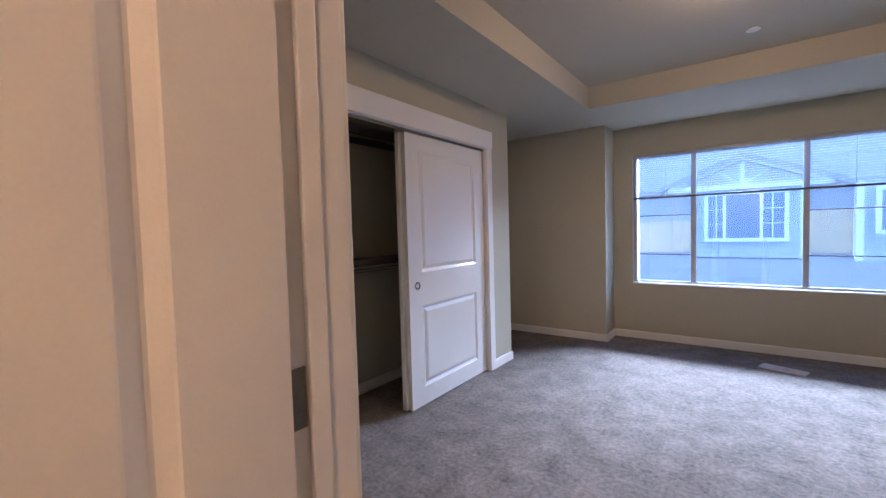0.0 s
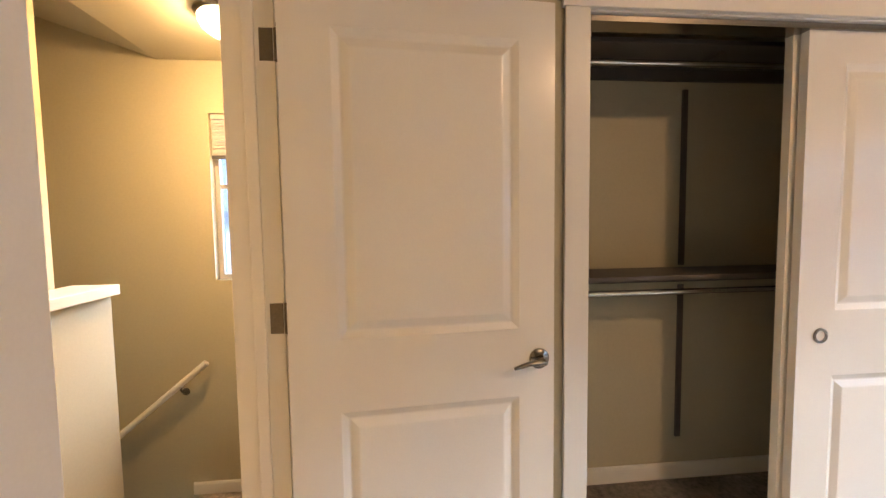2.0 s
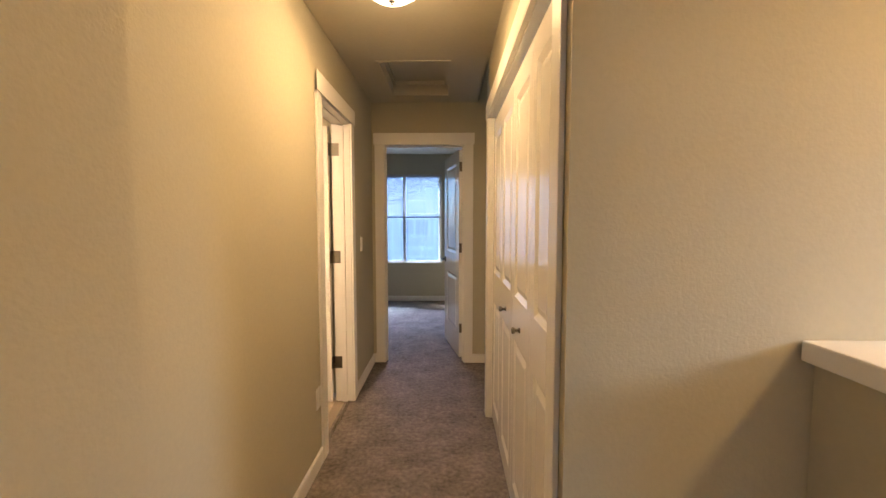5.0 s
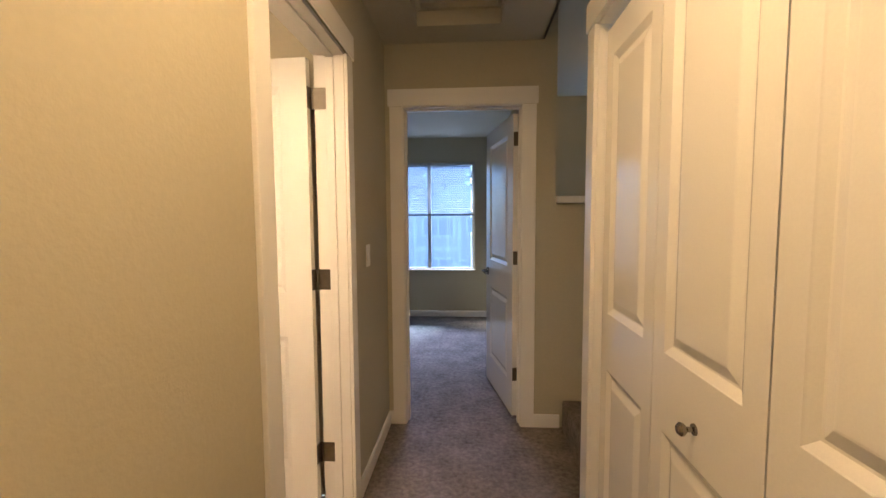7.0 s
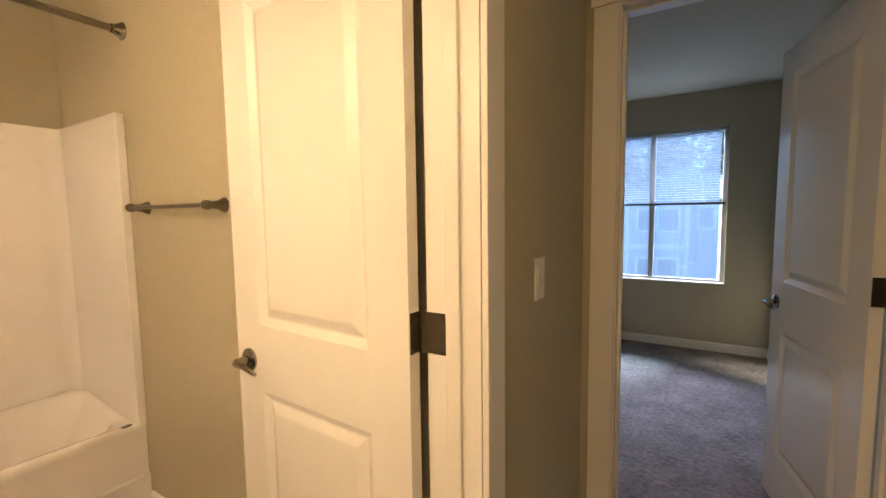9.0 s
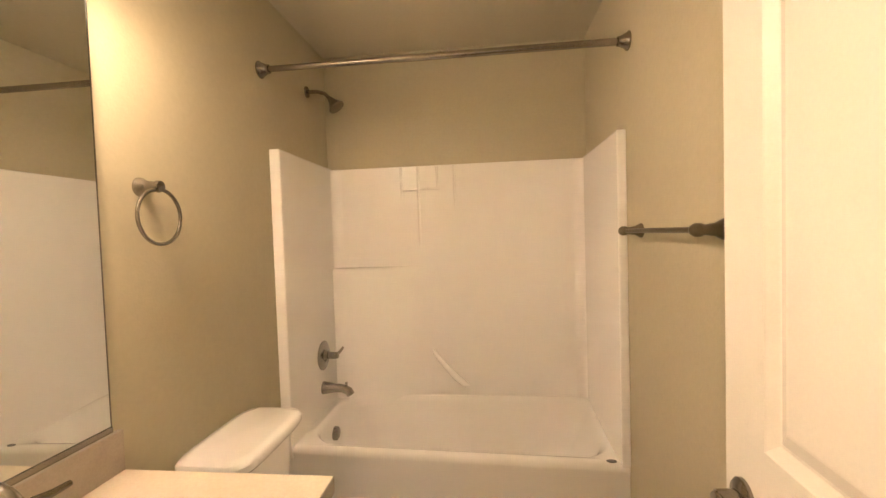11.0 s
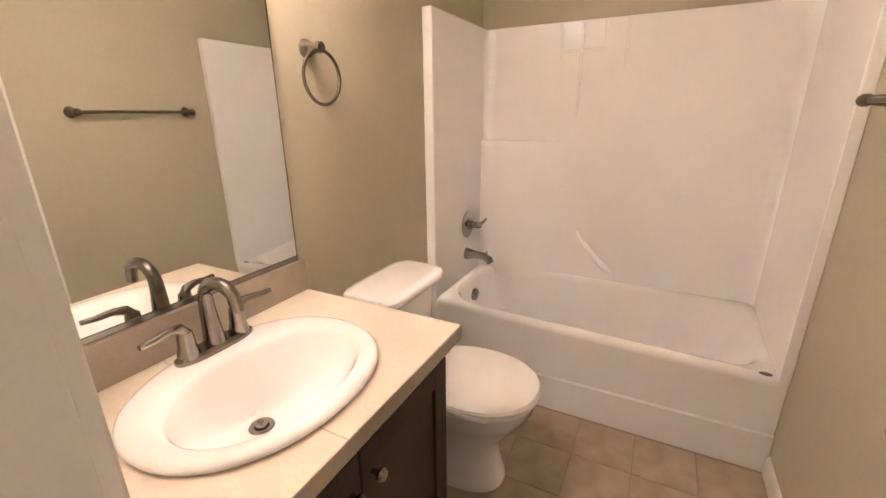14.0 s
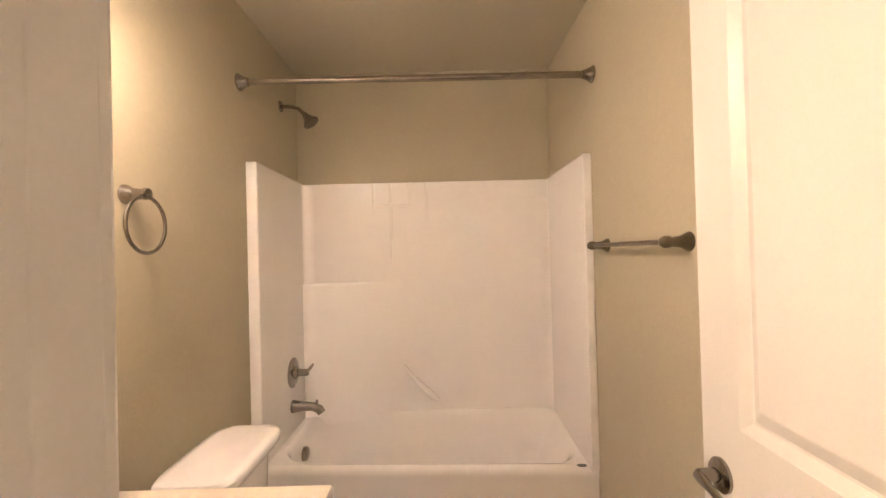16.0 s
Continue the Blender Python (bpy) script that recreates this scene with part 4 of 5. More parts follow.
loft(bm, [oval(0, 1.788, 0.197, 0.243, 0.401, 44, 2.15), oval(0, 1.788, 0.201, 0.247, 0.407, 44, 2.15), oval(0, 1.788, 0.200, 0.246, 0.416, 44, 2.15)])
part("seat", bm, PLASTIC, toilet, smooth=True)
bm = bmesh.new()
loft(bm, [oval(0, 1.788, 0.198, 0.244, 0.4175, 44, 2.15), oval(0, 1.788, 0.201, 0.247, 0.424, 44, 2.15), oval(0, 1.788, 0.195, 0.241, 0.433, 44, 2.15), oval(0, 1.788, 0.160, 0.205, 0.438, 44, 2.15)])
box(bm, -0.10, 0.10, 1.985, 2.020, 0.401, 0.433, bevel=0.006)
part("lid", bm, PLASTIC, toilet, smooth=True)
bm = bmesh.new()
lathe(bm, [(0.001, 0), (0.014, 0), (0.013, -0.010), (0.001, -0.012)], (-0.155, 2.036, 0.675), "y", 18)
tube(bm, [(-0.155, 2.021, 0.675), (-0.12, 2.017, 0.672), (-0.09, 2.017, 0.665)], [0.006, 0.006, 0.005], 10)
part("flush_lever", bm, CHROME, toilet, "chrome flush lever", True)

# bathtub and its surround
tub = thing("bathtub", "white acrylic alcove bathtub", "bathtub", pose(0, 0, 0))
X0, X1, Y0, Y1 = 1.784, 2.446, 0.746, 2.255


def rect_ring(x0, x1, y0, y1, z, r, n=6):
    ring = []
    for cx, cy, a0 in ((x1 - r, y1 - r, 0), (x0 + r, y1 - r, 90), (x0 + r, y0 + r, 180), (x1 - r, y0 + r, 270)):
        for k in range(n + 1):
            a = radians(a0 + 90 * k / n)
            ring.append((cx + r * math.cos(a), cy + r * math.sin(a), z))
    return ring


def ease(u):
    u = min(1.0, max(0.0, u))
    return u * u * (3 - 2 * u)


bm = bmesh.new()
shell_rings = [rect_ring(X0 - 0.006, X1, Y0, Y1, 0.0, 0.004, 9), rect_ring(X0 - 0.006, X1, Y0, Y1, 0.168, 0.004, 9), rect_ring(X0 + 0.004, X1, Y0, Y1, 0.174, 0.004, 9), rect_ring(X0 + 0.003, X1, Y0, Y1, 0.365, 0.004, 9),
               rect_ring(X0 - 0.003, X1, Y0, Y1, 0.382, 0.006, 9), rect_ring(X0 - 0.002, X1, Y0, Y1, 0.398, 0.008, 9), rect_ring(X0 + 0.008, X1, Y0, Y1, 0.410, 0.012, 9), rect_ring(X0 + 0.026, X1 - 0.004, Y0 + 0.004, Y1 - 0.004, 0.414, 0.02, 9),
               rect_ring(X0 + 0.062, X1 - 0.034, Y0 + 0.028, Y1 - 0.072, 0.410, 0.15, 9), rect_ring(X0 + 0.074, X1 - 0.040, Y0 + 0.044, Y1 - 0.082, 0.400, 0.15, 9), rect_ring(X0 + 0.081, X1 - 0.046, Y0 + 0.068, Y1 - 0.088, 0.378, 0.15, 9),
               rect_ring(X0 + 0.094, X1 - 0.060, Y0 + 0.15, Y1 - 0.105, 0.25, 0.14, 9), rect_ring(X0 + 0.115, X1 - 0.082, Y0 + 0.24, Y1 - 0.130, 0.12, 0.13, 9), rect_ring(X0 + 0.135, X1 - 0.105, Y0 + 0.30, Y1 - 0.160, 0.078, 0.12, 9), rect_ring(X0 + 0.17, X1 - 0.14, Y0 + 0.36, Y1 - 0.20, 0.06, 0.10, 9)]
shell_rings = [[(x, y, z + 0.042 * ease((z - 0.30) / 0.08) * max(ease((x - X0 - 0.05) / 0.45), ease((y - 1.80) / 0.40))) for x, y, z in r] for r in shell_rings]
loft(bm, shell_rings, False, True)
part("shell", bm, TUB, tub, smooth=True)
bm = bmesh.new()
lathe(bm, [(0.001, -0.012), (0.027, -0.011), (0.035, -0.005), (0.036, 0.012)], (2.135, 2.139, 0.350), "y", 24)
part("overflow_plate", bm, NICKEL, tub, "round nickel overflow plate", True)
bm = bmesh.new()
lathe(bm, [(0.001, 0.004), (0.026, 0.003), (0.03, 0.0)], (2.12, 1.96, 0.0605), "z", 20)
part("drain", bm, NICKEL, tub, smooth=True)
bm = bmesh.new()
loft(bm, [oval(1.810, 0.815, 0.011, 0.023, 0.4125, 20), oval(1.810, 0.815, 0.010, 0.021, 0.4175, 20)])
part("badge", bm, DARKRAIL, tub, "small dark oval badge")

surround = thing("tub_surround", "glossy white acrylic shower surround on three walls", "shower wall", pose(0, 0, 0))
part("end_panel", boxes((1.778, 2.44, 2.208, 2.2565, 0.4025, 1.793), bevel=0.007), TUB, surround)
part("end_panel", boxes((1.778, 2.44, 0.7445, 0.781, 0.4025, 1.793), bevel=0.007), TUB, surround)
part("back_panel", boxes((2.420, 2.4635, 0.7446, 2.2564, 0.4025, 1.794), bevel=0.006), TUB, surround)
for cy, s in ((2.208, -1), (0.781, 1)):
    bm = bmesh.new()
    prof = [(2.4199, cy - s * 0.0005)] + [(2.4199 - 0.050 * (1 - math.sin(a)), cy + s * 0.050 * (1 - math.cos(a))) for a in [math.pi / 2 * k / 6 for k in range(7)]]
    loft(bm, [[(x, y, 0.403) for x, y in prof], [(x, y, 1.786) for x, y in prof]])
    part("corner_cove", bm, TUB, surround, smooth=True)
bm = bmesh.new()
loft(bm, [[(2.4198, 1.66, z)] + [(2.4194 - d + e * min(1, d / 0.03), y, z) for y, d in ((1.74, 0.003), (1.82, 0.010), (1.90, 0.022), (1.98, 0.034), (2.06, 0.045), (2.12, 0.052), (2.16, 0.058))] + [(2.350 + e, 2.180, z), (2.350 + e, 2.2075, z), (2.4198, 2.2075, z)] for z, e in ((0.403, 0), (1.196, 0), (1.208, 0.004), (1.213, 0.012))])
part("corner_shelf", bm, TUB, surround, "moulded corner ledge", True)
for y, za, zb in ((1.70, 1.32, 1.786), (1.49, 1.55, 1.786), (1.80, 1.60, 1.786), (1.59, 1.66, 1.786)):
    bm = bmesh.new()
    tube(bm, [(2.4195, y, za), (2.418, y, za + 0.06), (2.418, y, zb)], [0.002, 0.007, 0.008], 8)
    part("moulded_bead", bm, TUB, surround, smooth=True)
bm = bmesh.new()
tube(bm, [(2.419, 1.80, 1.657), (2.419, 1.58, 1.657)], 0.007, 8)
part("moulded_bead", bm, TUB, surround, smooth=True)
bm = bmesh.new()
pts = [Vector((2.419, 1.643, 0.716)).lerp(Vector((2.419, 1.452, 0.513)), k / 8) + Vector((-0.045 * math.sin(math.pi * min(1, max(0, (k - 0) / 8))) ** 0.5 if 0 < k < 8 else 0, 0, 0)) for k in range(9)]
tube(bm, pts, [0.008, 0.012, 0.014, 0.015, 0.017, 0.019, 0.020, 0.019, 0.014], 16)
part("grab_bar", bm, TUB, surround, "moulded white grab bar", True)

valve = thing("shower_valve", "brushed nickel shower valve with a lever", "valve", pose(2.165, 2.208, 0.762))
bm = bmesh.new()
lathe(bm, [(0.001, 0), (0.078, 0), (0.078, -0.004), (0.066, -0.010), (0.034, -0.014), (0.026, -0.030), (0.001, -0.031)], (0, 0, 0), "y", 40)
part("escutcheon", bm, NICKEL, valve, smooth=True)
bm = bmesh.new()
lathe(bm, [(0.019, -0.0315), (0.018, -0.075), (0.015, -0.083), (0.001, -0.085)], (0, 0, 0), "y", 24)
tube(bm, [(0, -0.068, 0.0), (0.028, -0.076, 0.006), (0.060, -0.080, 0.014), (0.085, -0.080, 0.020)], [0.010, 0.009, 0.008, 0.006], 12)
part("lever", bm, NICKEL, valve, smooth=True)
spout = thing("tub_spout", "brushed nickel bathtub spout", "spout", pose(2.150, 2.208, 0.590))
bm = bmesh.new()
tube(bm, [(0, 0.0, 0.0), (0, -0.02, 0.0), (0, -0.06, 0.0), (0, -0.11, -0.003), (0, -0.140, -0.018), (0, -0.150, -0.036)], [0.034, 0.031, 0.024, 0.022, 0.023, 0.021], 22)
rod(bm, (0, -0.128, 0.012), (0, -0.128, 0.032), 0.006, sides=12)
part("body", bm, NICKEL, spout, smooth=True)
head = thing("shower_sprayer", "brushed nickel shower head on a bent arm", "shower head", pose(2.205, 2.258, 2.182))
bm = bmesh.new()
lathe(bm, [(0.001, -0.0008), (0.030, -0.0008), (0.028, -0.008), (0.012, -0.012), (0.001, -0.012)], (0, 0, 0), "y", 24)
part("flange", bm, NICKEL, head, smooth=True)
bm = bmesh.new()
tube(bm, [(0, -0.010, 0), (0, -0.06, -0.002), (0, -0.10, -0.014), (0, -0.128, -0.042)], 0.010, 16)
part("arm", bm, NICKEL, head, smooth=True)
bm = bmesh.new()
way = Vector((0, -0.6, -0.8)).normalized()
p0 = Vector((0, -0.128, -0.042))
tube(bm, [p0, p0 + way * 0.012, p0 + way * 0.030, p0 + way * 0.060, p0 + way * 0.066], [0.013, 0.018, 0.024, 0.046, 0.043], 24)
part("bell", bm, BRONZE, head, "flared metal spray head", True)

crod = thing("shower_rod", "straight brushed nickel shower curtain rod", "rod", pose(1.738, 0, 2.122))
bm = bmesh.new()
rod(bm, (0, 0.763, 0), (0, 1.66, 0), 0.0145, sides=20)
rod(bm, (0, 1.655, 0), (0, 2.237, 0), 0.0125, sides=20)
part("tube", bm, NICKEL, crod, smooth=True)
for y, s in ((0.7435, 1), (2.2575, -1)):
    bm = bmesh.new()
    lathe(bm, [(0.001, 0), (0.036, 0), (0.036, s * 0.004), (0.030, s * 0.010), (0.019, s * 0.034), (0.019, s * 0.042), (0.001, s * 0.043)], (0, y, 0), "y", 28)
    part("flange", bm, NICKEL, crod, smooth=True)

tring = thing("towel_ring", "brushed nickel towel ring", "towel ring", pose(1.080, 2.2575, 1.550))
bm = bmesh.new()
lathe(bm, [(0.001, 0), (0.027, 0), (0.026, -0.006), (0.017, -0.022), (0.014, -0.048), (0.017, -0.054), (0.015, -0.064), (0.001, -0.068)], (0, 0, 0), "y", 24)
part("post", bm, NICKEL, tring, smooth=True)
bm = bmesh.new()
tube(bm, [(0.076 * math.sin(a), -0.056, -0.083 + 0.076 * math.cos(a)) for a in [2 * math.pi * k / 36 for k in range(37)]], 0.0052, 12)
part("ring", bm, NICKEL, tring, smooth=True)

bar = thing("towel_bar", "brushed nickel towel bar on the bathroom wall", "towel bar", pose(0, 0.7432, 1.385))
for bx in (1.08, 1.63):
    bm = bmesh.new()
    lathe(bm, [(0.001, 0), (0.027, 0), (0.026, 0.006), (0.016, 0.024), (0.013, 0.050), (0.017, 0.056), (0.017, 0.070), (0.010, 0.080), (0.001, 0.083)], (bx, 0, 0), "y", 24)
    part("post", bm, BRONZE, bar, smooth=True)
bm = bmesh.new()
rod(bm, (1.08, 0.058, 0), (1.63, 0.058, 0), 0.008, sides=16)
part("rod", bm, BRONZE, bar, smooth=True)

# tiled bathroom floor
bath_floor = structure("floor_bath", boxes((0.022, 2.465, 0.743, 2.258, -0.12, -0.004)), GROUT, "beige tiled bathroom floor", "floor")
tile_mesh = None
STEP = 0.2315
for i in range(8):
    for j in range(7):
        x1, y0 = 1.770 - STEP * i, 0.7515 + STEP * j
        if x1 < 0.2:
            continue
        if tile_mesh is None:
            t0 = part("tile", boxes((-STEP / 2 + 0.002, STEP / 2 - 0.002, -STEP / 2 + 0.002, STEP / 2 - 0.002, -0.006, 0.0), bevel=0.0015), TILE, bath_floor)
            tile_mesh = t0.data
        else:
            t0 = new("tile", tile_mesh)
            t0.parent = bath_floor
        t0.location = (x1 - STEP / 2, y0 + STEP / 2, random.uniform(-0.0006, 0.0006))
structure("threshold", boxes((0.040, 0.060, 0.875, 1.561, -0.004, 0.006), bevel=0.002), NICKEL, "metal strip between carpet and tile", "threshold")


# ---------------------------------------------------------------- outdoors
structure("ground", boxes((-300, 300, -300, 300, -3.6, -3.3)), GRASS, "ground around the houses", "ground")


def clap(bm, x0, x1, z0, z1, y, s, step=0.16):
    """Lapped siding boards on a facade at y that faces s."""
    z = z0
    while z < z1 - 1e-3:
        e = min(z + step, z1)
        loft(bm, [[(x0, y, z), (x0, y + s * 0.012, z), (x0, y + s * 0.005, e), (x0, y, e)], [(x1, y, z), (x1, y + s * 0.012, z), (x1, y + s * 0.005, e), (x1, y, e)]])
        z = e


def house_window(root, x0, x1, z0, z1, y, s, posts=(), cross=()):
    fw = 0.09
    frame_bm = boxes((x0 - fw, x0, y, y + s * 0.07, z0 - fw, z1 + fw), (x1, x1 + fw, y, y + s * 0.07, z0 - fw, z1 + fw), (x0, x1, y, y + s * 0.07, z1, z1 + fw), (x0, x1, y, y + s * 0.07, z0 - fw, z0))
    for p in posts:
        box(frame_bm, p - 0.035, p + 0.035, y, y + s * 0.06, z0, z1)
    for p, za, zb, xa, xb in cross:
        for gx in p:
            box(frame_bm, gx - 0.012, gx + 0.012, y, y + s * 0.045, za, zb)
        for k in (1, 2):
            gz = za + (zb - za) * k / 3
            box(frame_bm, xa, xb, y, y + s * 0.044, gz - 0.012, gz + 0.012)
    win = part("window", frame_bm, WHITEOUT, root, "white trimmed house window")
    part("pane", boxes((x0, x1, y, y + s * 0.03, z0, z1)), DARKGLASS, win)


def roof_slab(a, b, c, d, thick=0.12):
    bm = bmesh.new()
    loft(bm, [[a, b, c, d], [(x, y, z + thick) for x, y, z in (a, b, c, d)]])
    return bm


# the neighbour's house to the north
north = thing("house", "blue-grey gabled house with white trim across the lane", "house", pose(0.45, 17, 0.1))
part("wall", boxes((-7, 9, 0.4, 6, -3.3, 2.1)), SIDING2, north)
bm = bmesh.new()
clap(bm, -1.10, 1.08, 0.30, 2.15, 0.0, -1, 0.13)
box(bm, -1.10, 1.08, 0.0, 0.4, 0.3, 2.15)
part("bay_siding", bm, SIDING, north, "blue-grey lapped siding")
bm = bmesh.new()
loft(bm, [[(-1.65, -0.05, 2.10), (1.55, -0.05, 2.10), (-0.06, -0.05, 2.78)], [(-1.65, 0.4, 2.10), (1.55, 0.4, 2.10), (-0.06, 0.4, 2.78)]])
part("gable", bm, SIDING2, north, "dark grey gable end")
bm = bmesh.new()
for a, b in (((-1.75, 2.08), (-0.06, 2.80)), ((-0.06, 2.80), (1.65, 2.08))):
    loft(bm, [[(a[0], -0.16, a[1]), (a[0], -0.07, a[1]), (a[0], -0.07, a[1] + 0.11), (a[0], -0.16, a[1] + 0.11)], [(b[0], -0.16, b[1]), (b[0], -0.07, b[1]), (b[0], -0.07, b[1] + 0.11), (b[0], -0.16, b[1] + 0.11)]])
box(bm, -1.75, 1.65, -0.15, -0.06, 2.06, 2.17)
box(bm, -0.11, -0.01, -0.14, -0.06, 2.17, 2.76)
for s in (-1, 1):
    loft(bm, [[(-0.06 + s * 0.02, -0.14, 2.18), (-0.06 + s * 0.02, -0.06, 2.18), (-0.06 + s * 0.10, -0.06, 2.18), (-0.06 + s * 0.10, -0.14, 2.18)], [(-0.06 + s * 0.50, -0.14, 2.56), (-0.06 + s * 0.50, -0.06, 2.56), (-0.06 + s * 0.58, -0.06, 2.53), (-0.06 + s * 0.58, -0.14, 2.53)]])
part("gable_truss", bm, WHITEOUT, north, "white decorative gable truss")
for s in (-1, 1):
    part("roof", roof_slab((-0.06, -0.25, 2.86), (-0.06 + s * 1.95, -0.25, 2.06), (-0.06 + s * 1.95, 6, 2.06), (-0.06, 6, 2.86)), SHINGLE, north)
part("roof", roof_slab((-8, 0.2, 2.05), (10, 0.2, 2.05), (10, 6, 4.6), (-8, 6, 4.6)), SHINGLE, north, "blue-grey shingle roof")
part("roof", roof_slab((-7, 0.42, 0.30), (9, 0.42, 0.30), (9, -4.5, -1.6), (-7, -4.5, -1.6)), SHINGLE, north, "lower shingle roof")
for x0, x1 in ((-1.20, -1.08), (1.08, 1.20)):
    part("corner_board", boxes((x0, x1, -0.03, 0.3, 0.28, 2.1)), WHITEOUT, north)
for x0, x1, zt in ((-3.4, -1.22, 1.28), (1.22, 2.12, 1.45)):
    bm = bmesh.new()
    clap(bm, x0, x1, 0.33, zt, 0.39, -1, 0.16)
    part("cream_panel", bm, CREAM, north, "cream lapped siding panel")
bm = bmesh.new()
clap(bm, 2.12, 6.0, -0.6, 2.05, 0.0, -1, 0.16)
box(bm, 2.12, 6.0, 0.0, 0.4, -0.6, 2.05)
part("wing_siding", bm, SIDING, north, "blue-grey lapped siding")
part("corner_board", boxes((2.05, 2.18, -0.04, 0.3, -0.6, 2.05)), WHITEOUT, north)
house_window(north, -0.80, 0.78, 0.80, 1.92, -0.02, -1, (-0.44, 0.33), (((-0.62,), 0.80, 1.92, -0.80, -0.47), ((0.555,), 0.80, 1.92, 0.36, 0.78)))
house_window(north, 2.45, 3.6, 0.95, 1.85, -0.02, -1, (3.0,))


def south_house(x, y, label):
    root = thing("house", label, "house", pose(x, y, 0))
    bm = boxes((-3.2, 2.3, -6, -0.3, -3.3, 1.5))
    clap(bm, -3.2, 2.3, -3.3, 1.5, -0.3, 1, 0.2)
    part("wall", bm, SIDING2, root, "grey lapped siding wall")
    bm = boxes((-0.10, 1.66, -0.3, 0.3, -3.3, 1.62))
    clap(bm, -0.10, 1.66, -3.3, 1.62, 0.3, 1, 0.2)
    part("bay", bm, SIDING2, root, "grey lapped bay wall")
    for apex, half, zt, yf in ((0.78, 1.05, 2.12, 0.36), (-0.10, 1.9, 2.60, -0.24)):
        ze = zt - half * 0.46
        bm = bmesh.new()
        loft(bm, [[(apex - half, yf, ze), (apex + half, yf, ze), (apex, yf, zt)], [(apex - half, yf - 0.5, ze), (apex + half, yf - 0.5, ze), (apex, yf - 0.5, zt)]])
        gable = part("gable", bm, SIDING2, root)
        bm = bmesh.new()
        for s in (-1, 1):
            loft(bm, [[(apex + s * half * 1.1, yf, ze - 0.046 * half), (apex + s * half * 1.1, yf + 0.08, ze - 0.046 * half), (apex + s * half * 1.1, yf + 0.08, ze + 0.16), (apex + s * half * 1.1, yf, ze + 0.16)], [(apex, yf, zt), (apex, yf + 0.08, zt), (apex, yf + 0.08, zt + 0.20), (apex, yf, zt + 0.20)]])
        part("bargeboard", bm, WHITEOUT, root, "white bargeboard")
        for s in (-1, 1):
            part("roof", roof_slab((apex, yf + 0.15, zt + 0.08), (apex + s * half * 1.15, yf + 0.15, ze - 0.02), (apex + s * half * 1.15, yf - 5, ze - 0.02), (apex, yf - 5, zt + 0.08)), SHINGLE, root)
    part("band", boxes((-0.14, 1.70, 0.315, 0.37, 0.08, 0.25)), WHITEOUT, root, "white trim band")
    for x0 in (-0.16, 1.60):
        part("corner_board", boxes((x0, x0 + 0.12, 0.26, 0.345, -3.3, 1.62)), WHITEOUT, root)
    house_window(root, 0.16, 1.30, 0.72, 1.36, 0.33, 1, (0.74,))
    house_window(root, 0.16, 1.30, -0.95, -0.25, 0.33, 1, (0.74,))
    house_window(root, -0.80, -0.42, 0.80, 1.40, -0.28, 1)
    return root


south_house(0.0, -14.0, "grey two-storey gabled house with white trim")
south_house(-7.5, -15.0, "grey two-storey gabled house with white trim")
west = thing("house", "pale sided wall of the next-door house", "house", pose(-9, 4, 0))
bm = boxes((-4, 0, -6, 6, -3.3, 1.55))
part("wall", bm, SIDING, west, "pale lapped siding wall")
bm = bmesh.new()
for k in range(30):
    loft(bm, [[(0, -6, -3.2 + k * 0.158), (0.03, -6, -3.2 + k * 0.158), (0.008, -6, -3.045 + k * 0.158)], [(0, 6, -3.2 + k * 0.158), (0.03, 6, -3.2 + k * 0.158), (0.008, 6, -3.045 + k * 0.158)]])
part("siding", bm, WHITEOUT, west)
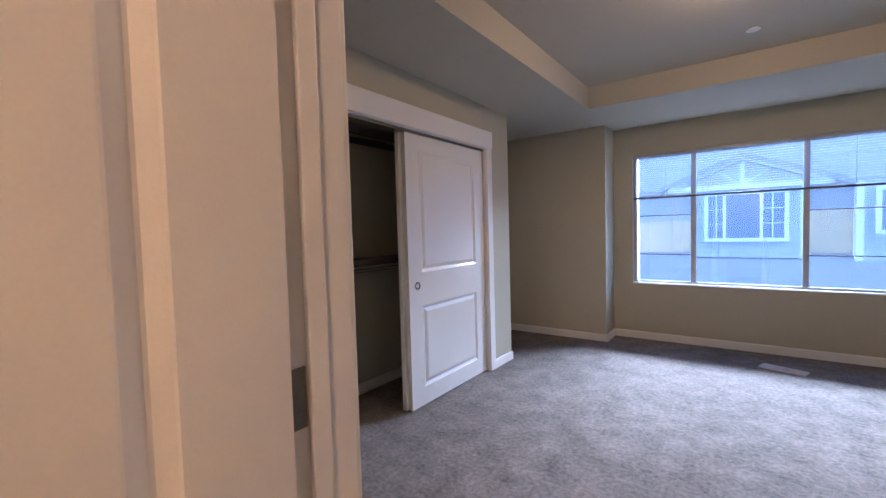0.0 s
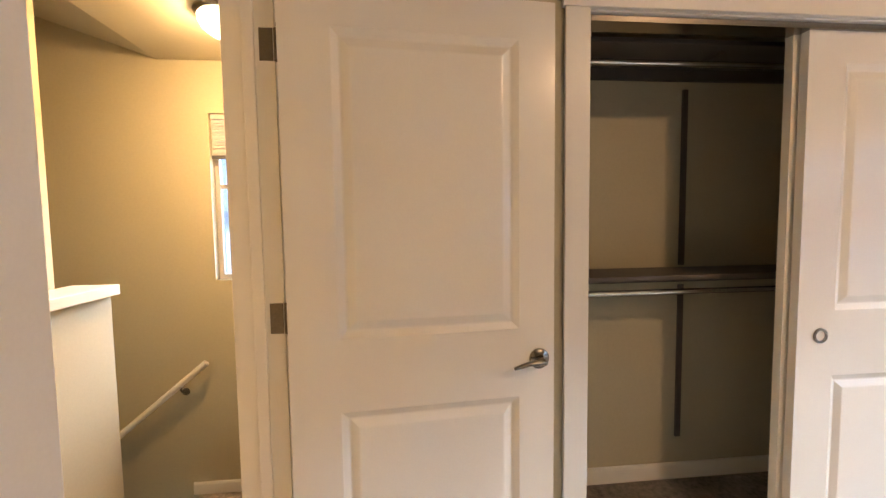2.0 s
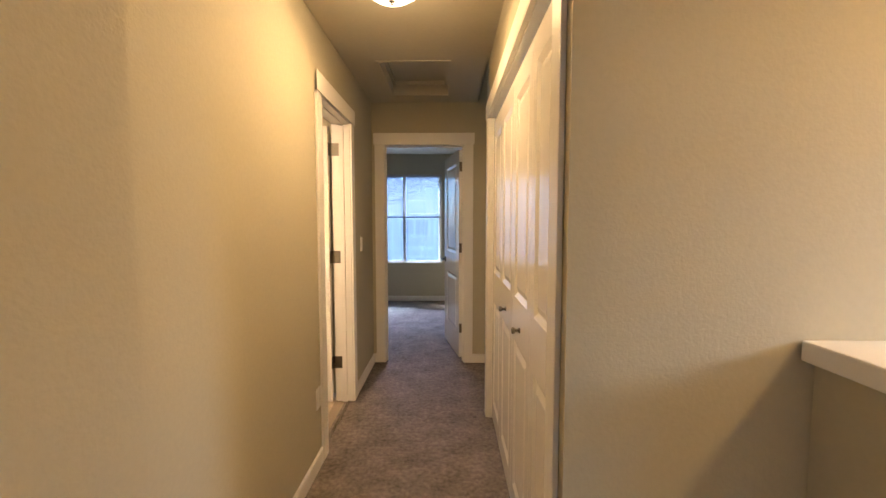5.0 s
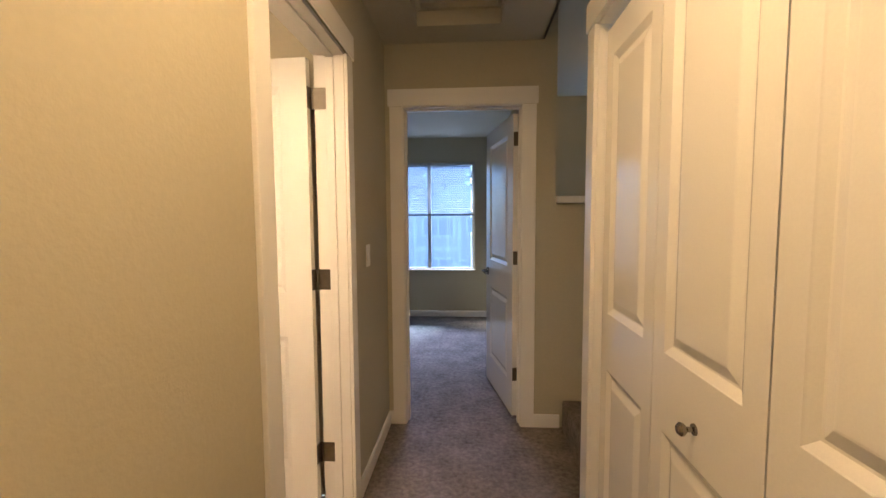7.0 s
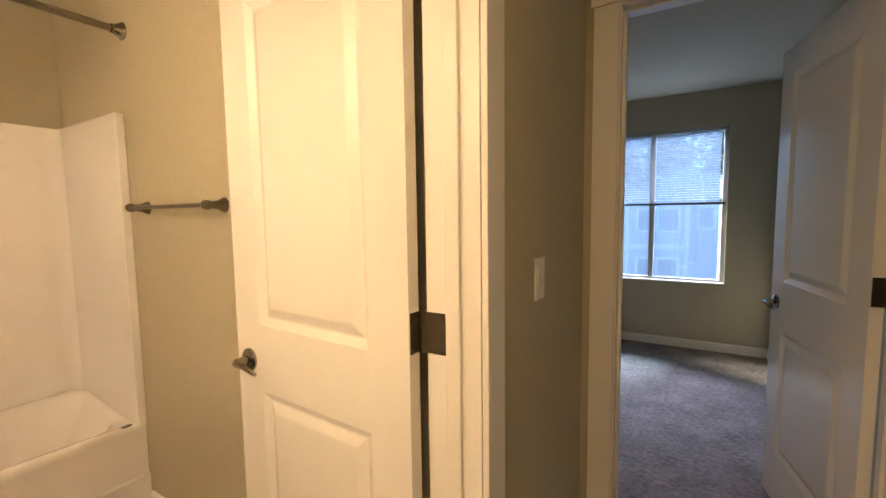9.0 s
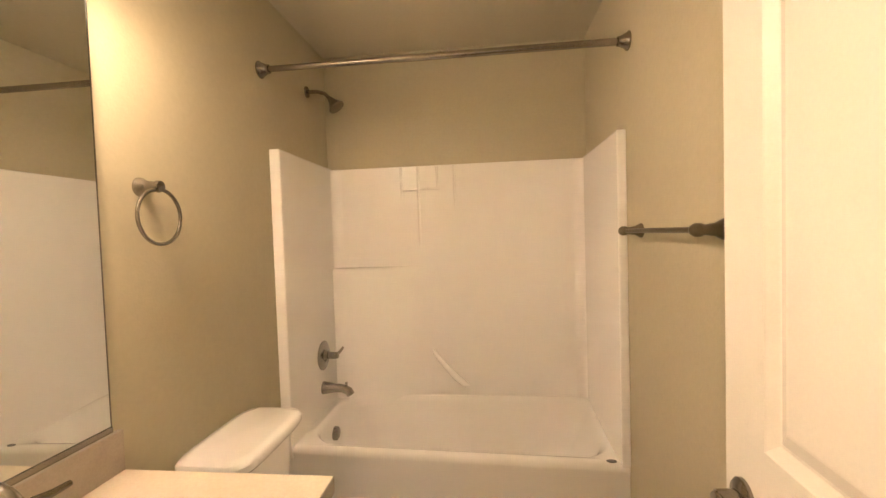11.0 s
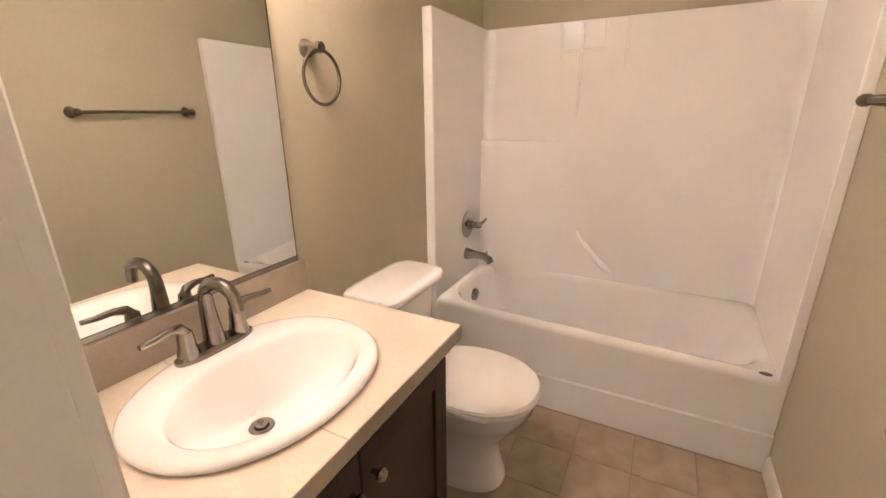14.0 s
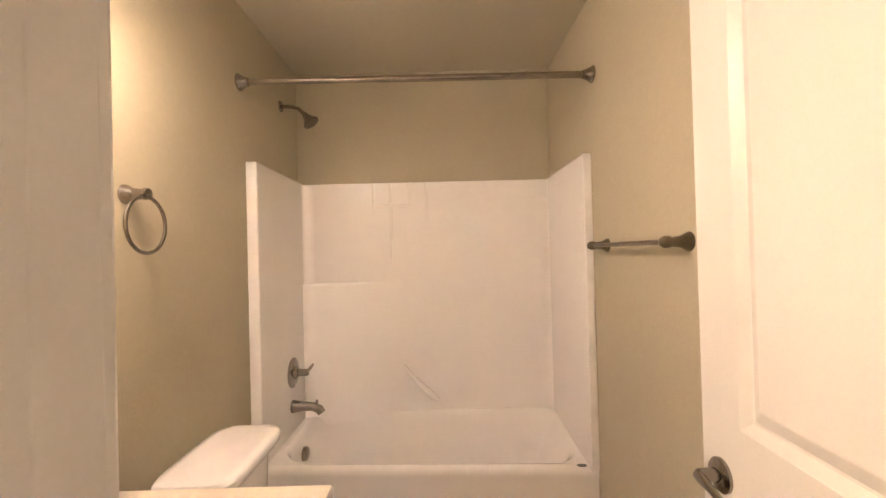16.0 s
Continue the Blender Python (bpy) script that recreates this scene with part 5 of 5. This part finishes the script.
part("roof", roof_slab((0.4, -6.4, 1.5), (0.4, 6.4, 1.5), (-4, 6.4, 3.4), (-4, -6.4, 3.4)), SHINGLE, west)


def tree(x, y, h, r, seed):
    rng = random.Random(seed)
    root = thing("tree", "tall dark green conifer behind the houses", "tree", pose(x, y, -3.3), "conifers")
    bm = bmesh.new()
    tube(bm, [(0, 0, 0), (0.05, 0.02, h * 0.4), (0.0, 0.05, h * 0.97)], [0.28, 0.2, 0.03], 10)
    for k in range(26):
        z = h * (0.2 + 0.72 * k / 26)
        a = rng.uniform(0, 6.28)
        q = r * (1 - z / h) * 0.8
        tube(bm, [(0, 0, z), (q * math.cos(a), q * math.sin(a), z - 0.25 * q)], [0.05, 0.012], 6)
    part("trunk", bm, BARK, root)
    verts, faces = [], []
    for k in range(2600):
        u = rng.random() ** 0.75
        z = h * (0.14 + 0.85 * u)
        q = r * (1.02 - u) * (0.55 + 0.45 * rng.random()) * (0.9 + 0.2 * math.sin(z * 3.1 + a * 2))
        a = rng.uniform(0, 6.28)
        c = Vector((q * math.cos(a), q * math.sin(a), z - 0.25 * q))
        e = rng.uniform(0.16, 0.42)
        d1 = Vector((math.cos(a), math.sin(a), rng.uniform(-0.6, 0.1))) * e
        d2 = Vector((-math.sin(a), math.cos(a), rng.uniform(-0.4, 0.4))) * e * 0.5
        n = len(verts)
        verts += [c - d1 * 0.4, c + d2, c + d1, c - d2]
        faces.append((n, n + 1, n + 2, n + 3))
    me = bpy.data.meshes.new("crown")
    me.from_pydata(verts, [], faces)
    me.materials.append(LEAF)
    new("crown", me).parent = root


for k, (tx, ty, th) in enumerate(((3.4, -24, 9.8), (1.2, -26, 10.8), (-1.4, -25, 9.0), (-4.2, -26, 11.5), (-6.9, -25, 10.5), (-9.6, -27, 12.0), (-12.5, -26, 11), (5.8, -27, 11), (0.0, -30, 13.5), (2.6, -31, 12.5), (-3.0, -30, 13), (-8.2, -31, 14), (-5.6, -31, 13.5), (-11.0, -31, 13.0), (-14.5, -29, 13.5))):
    tree(tx, ty, th, 3.5, k)
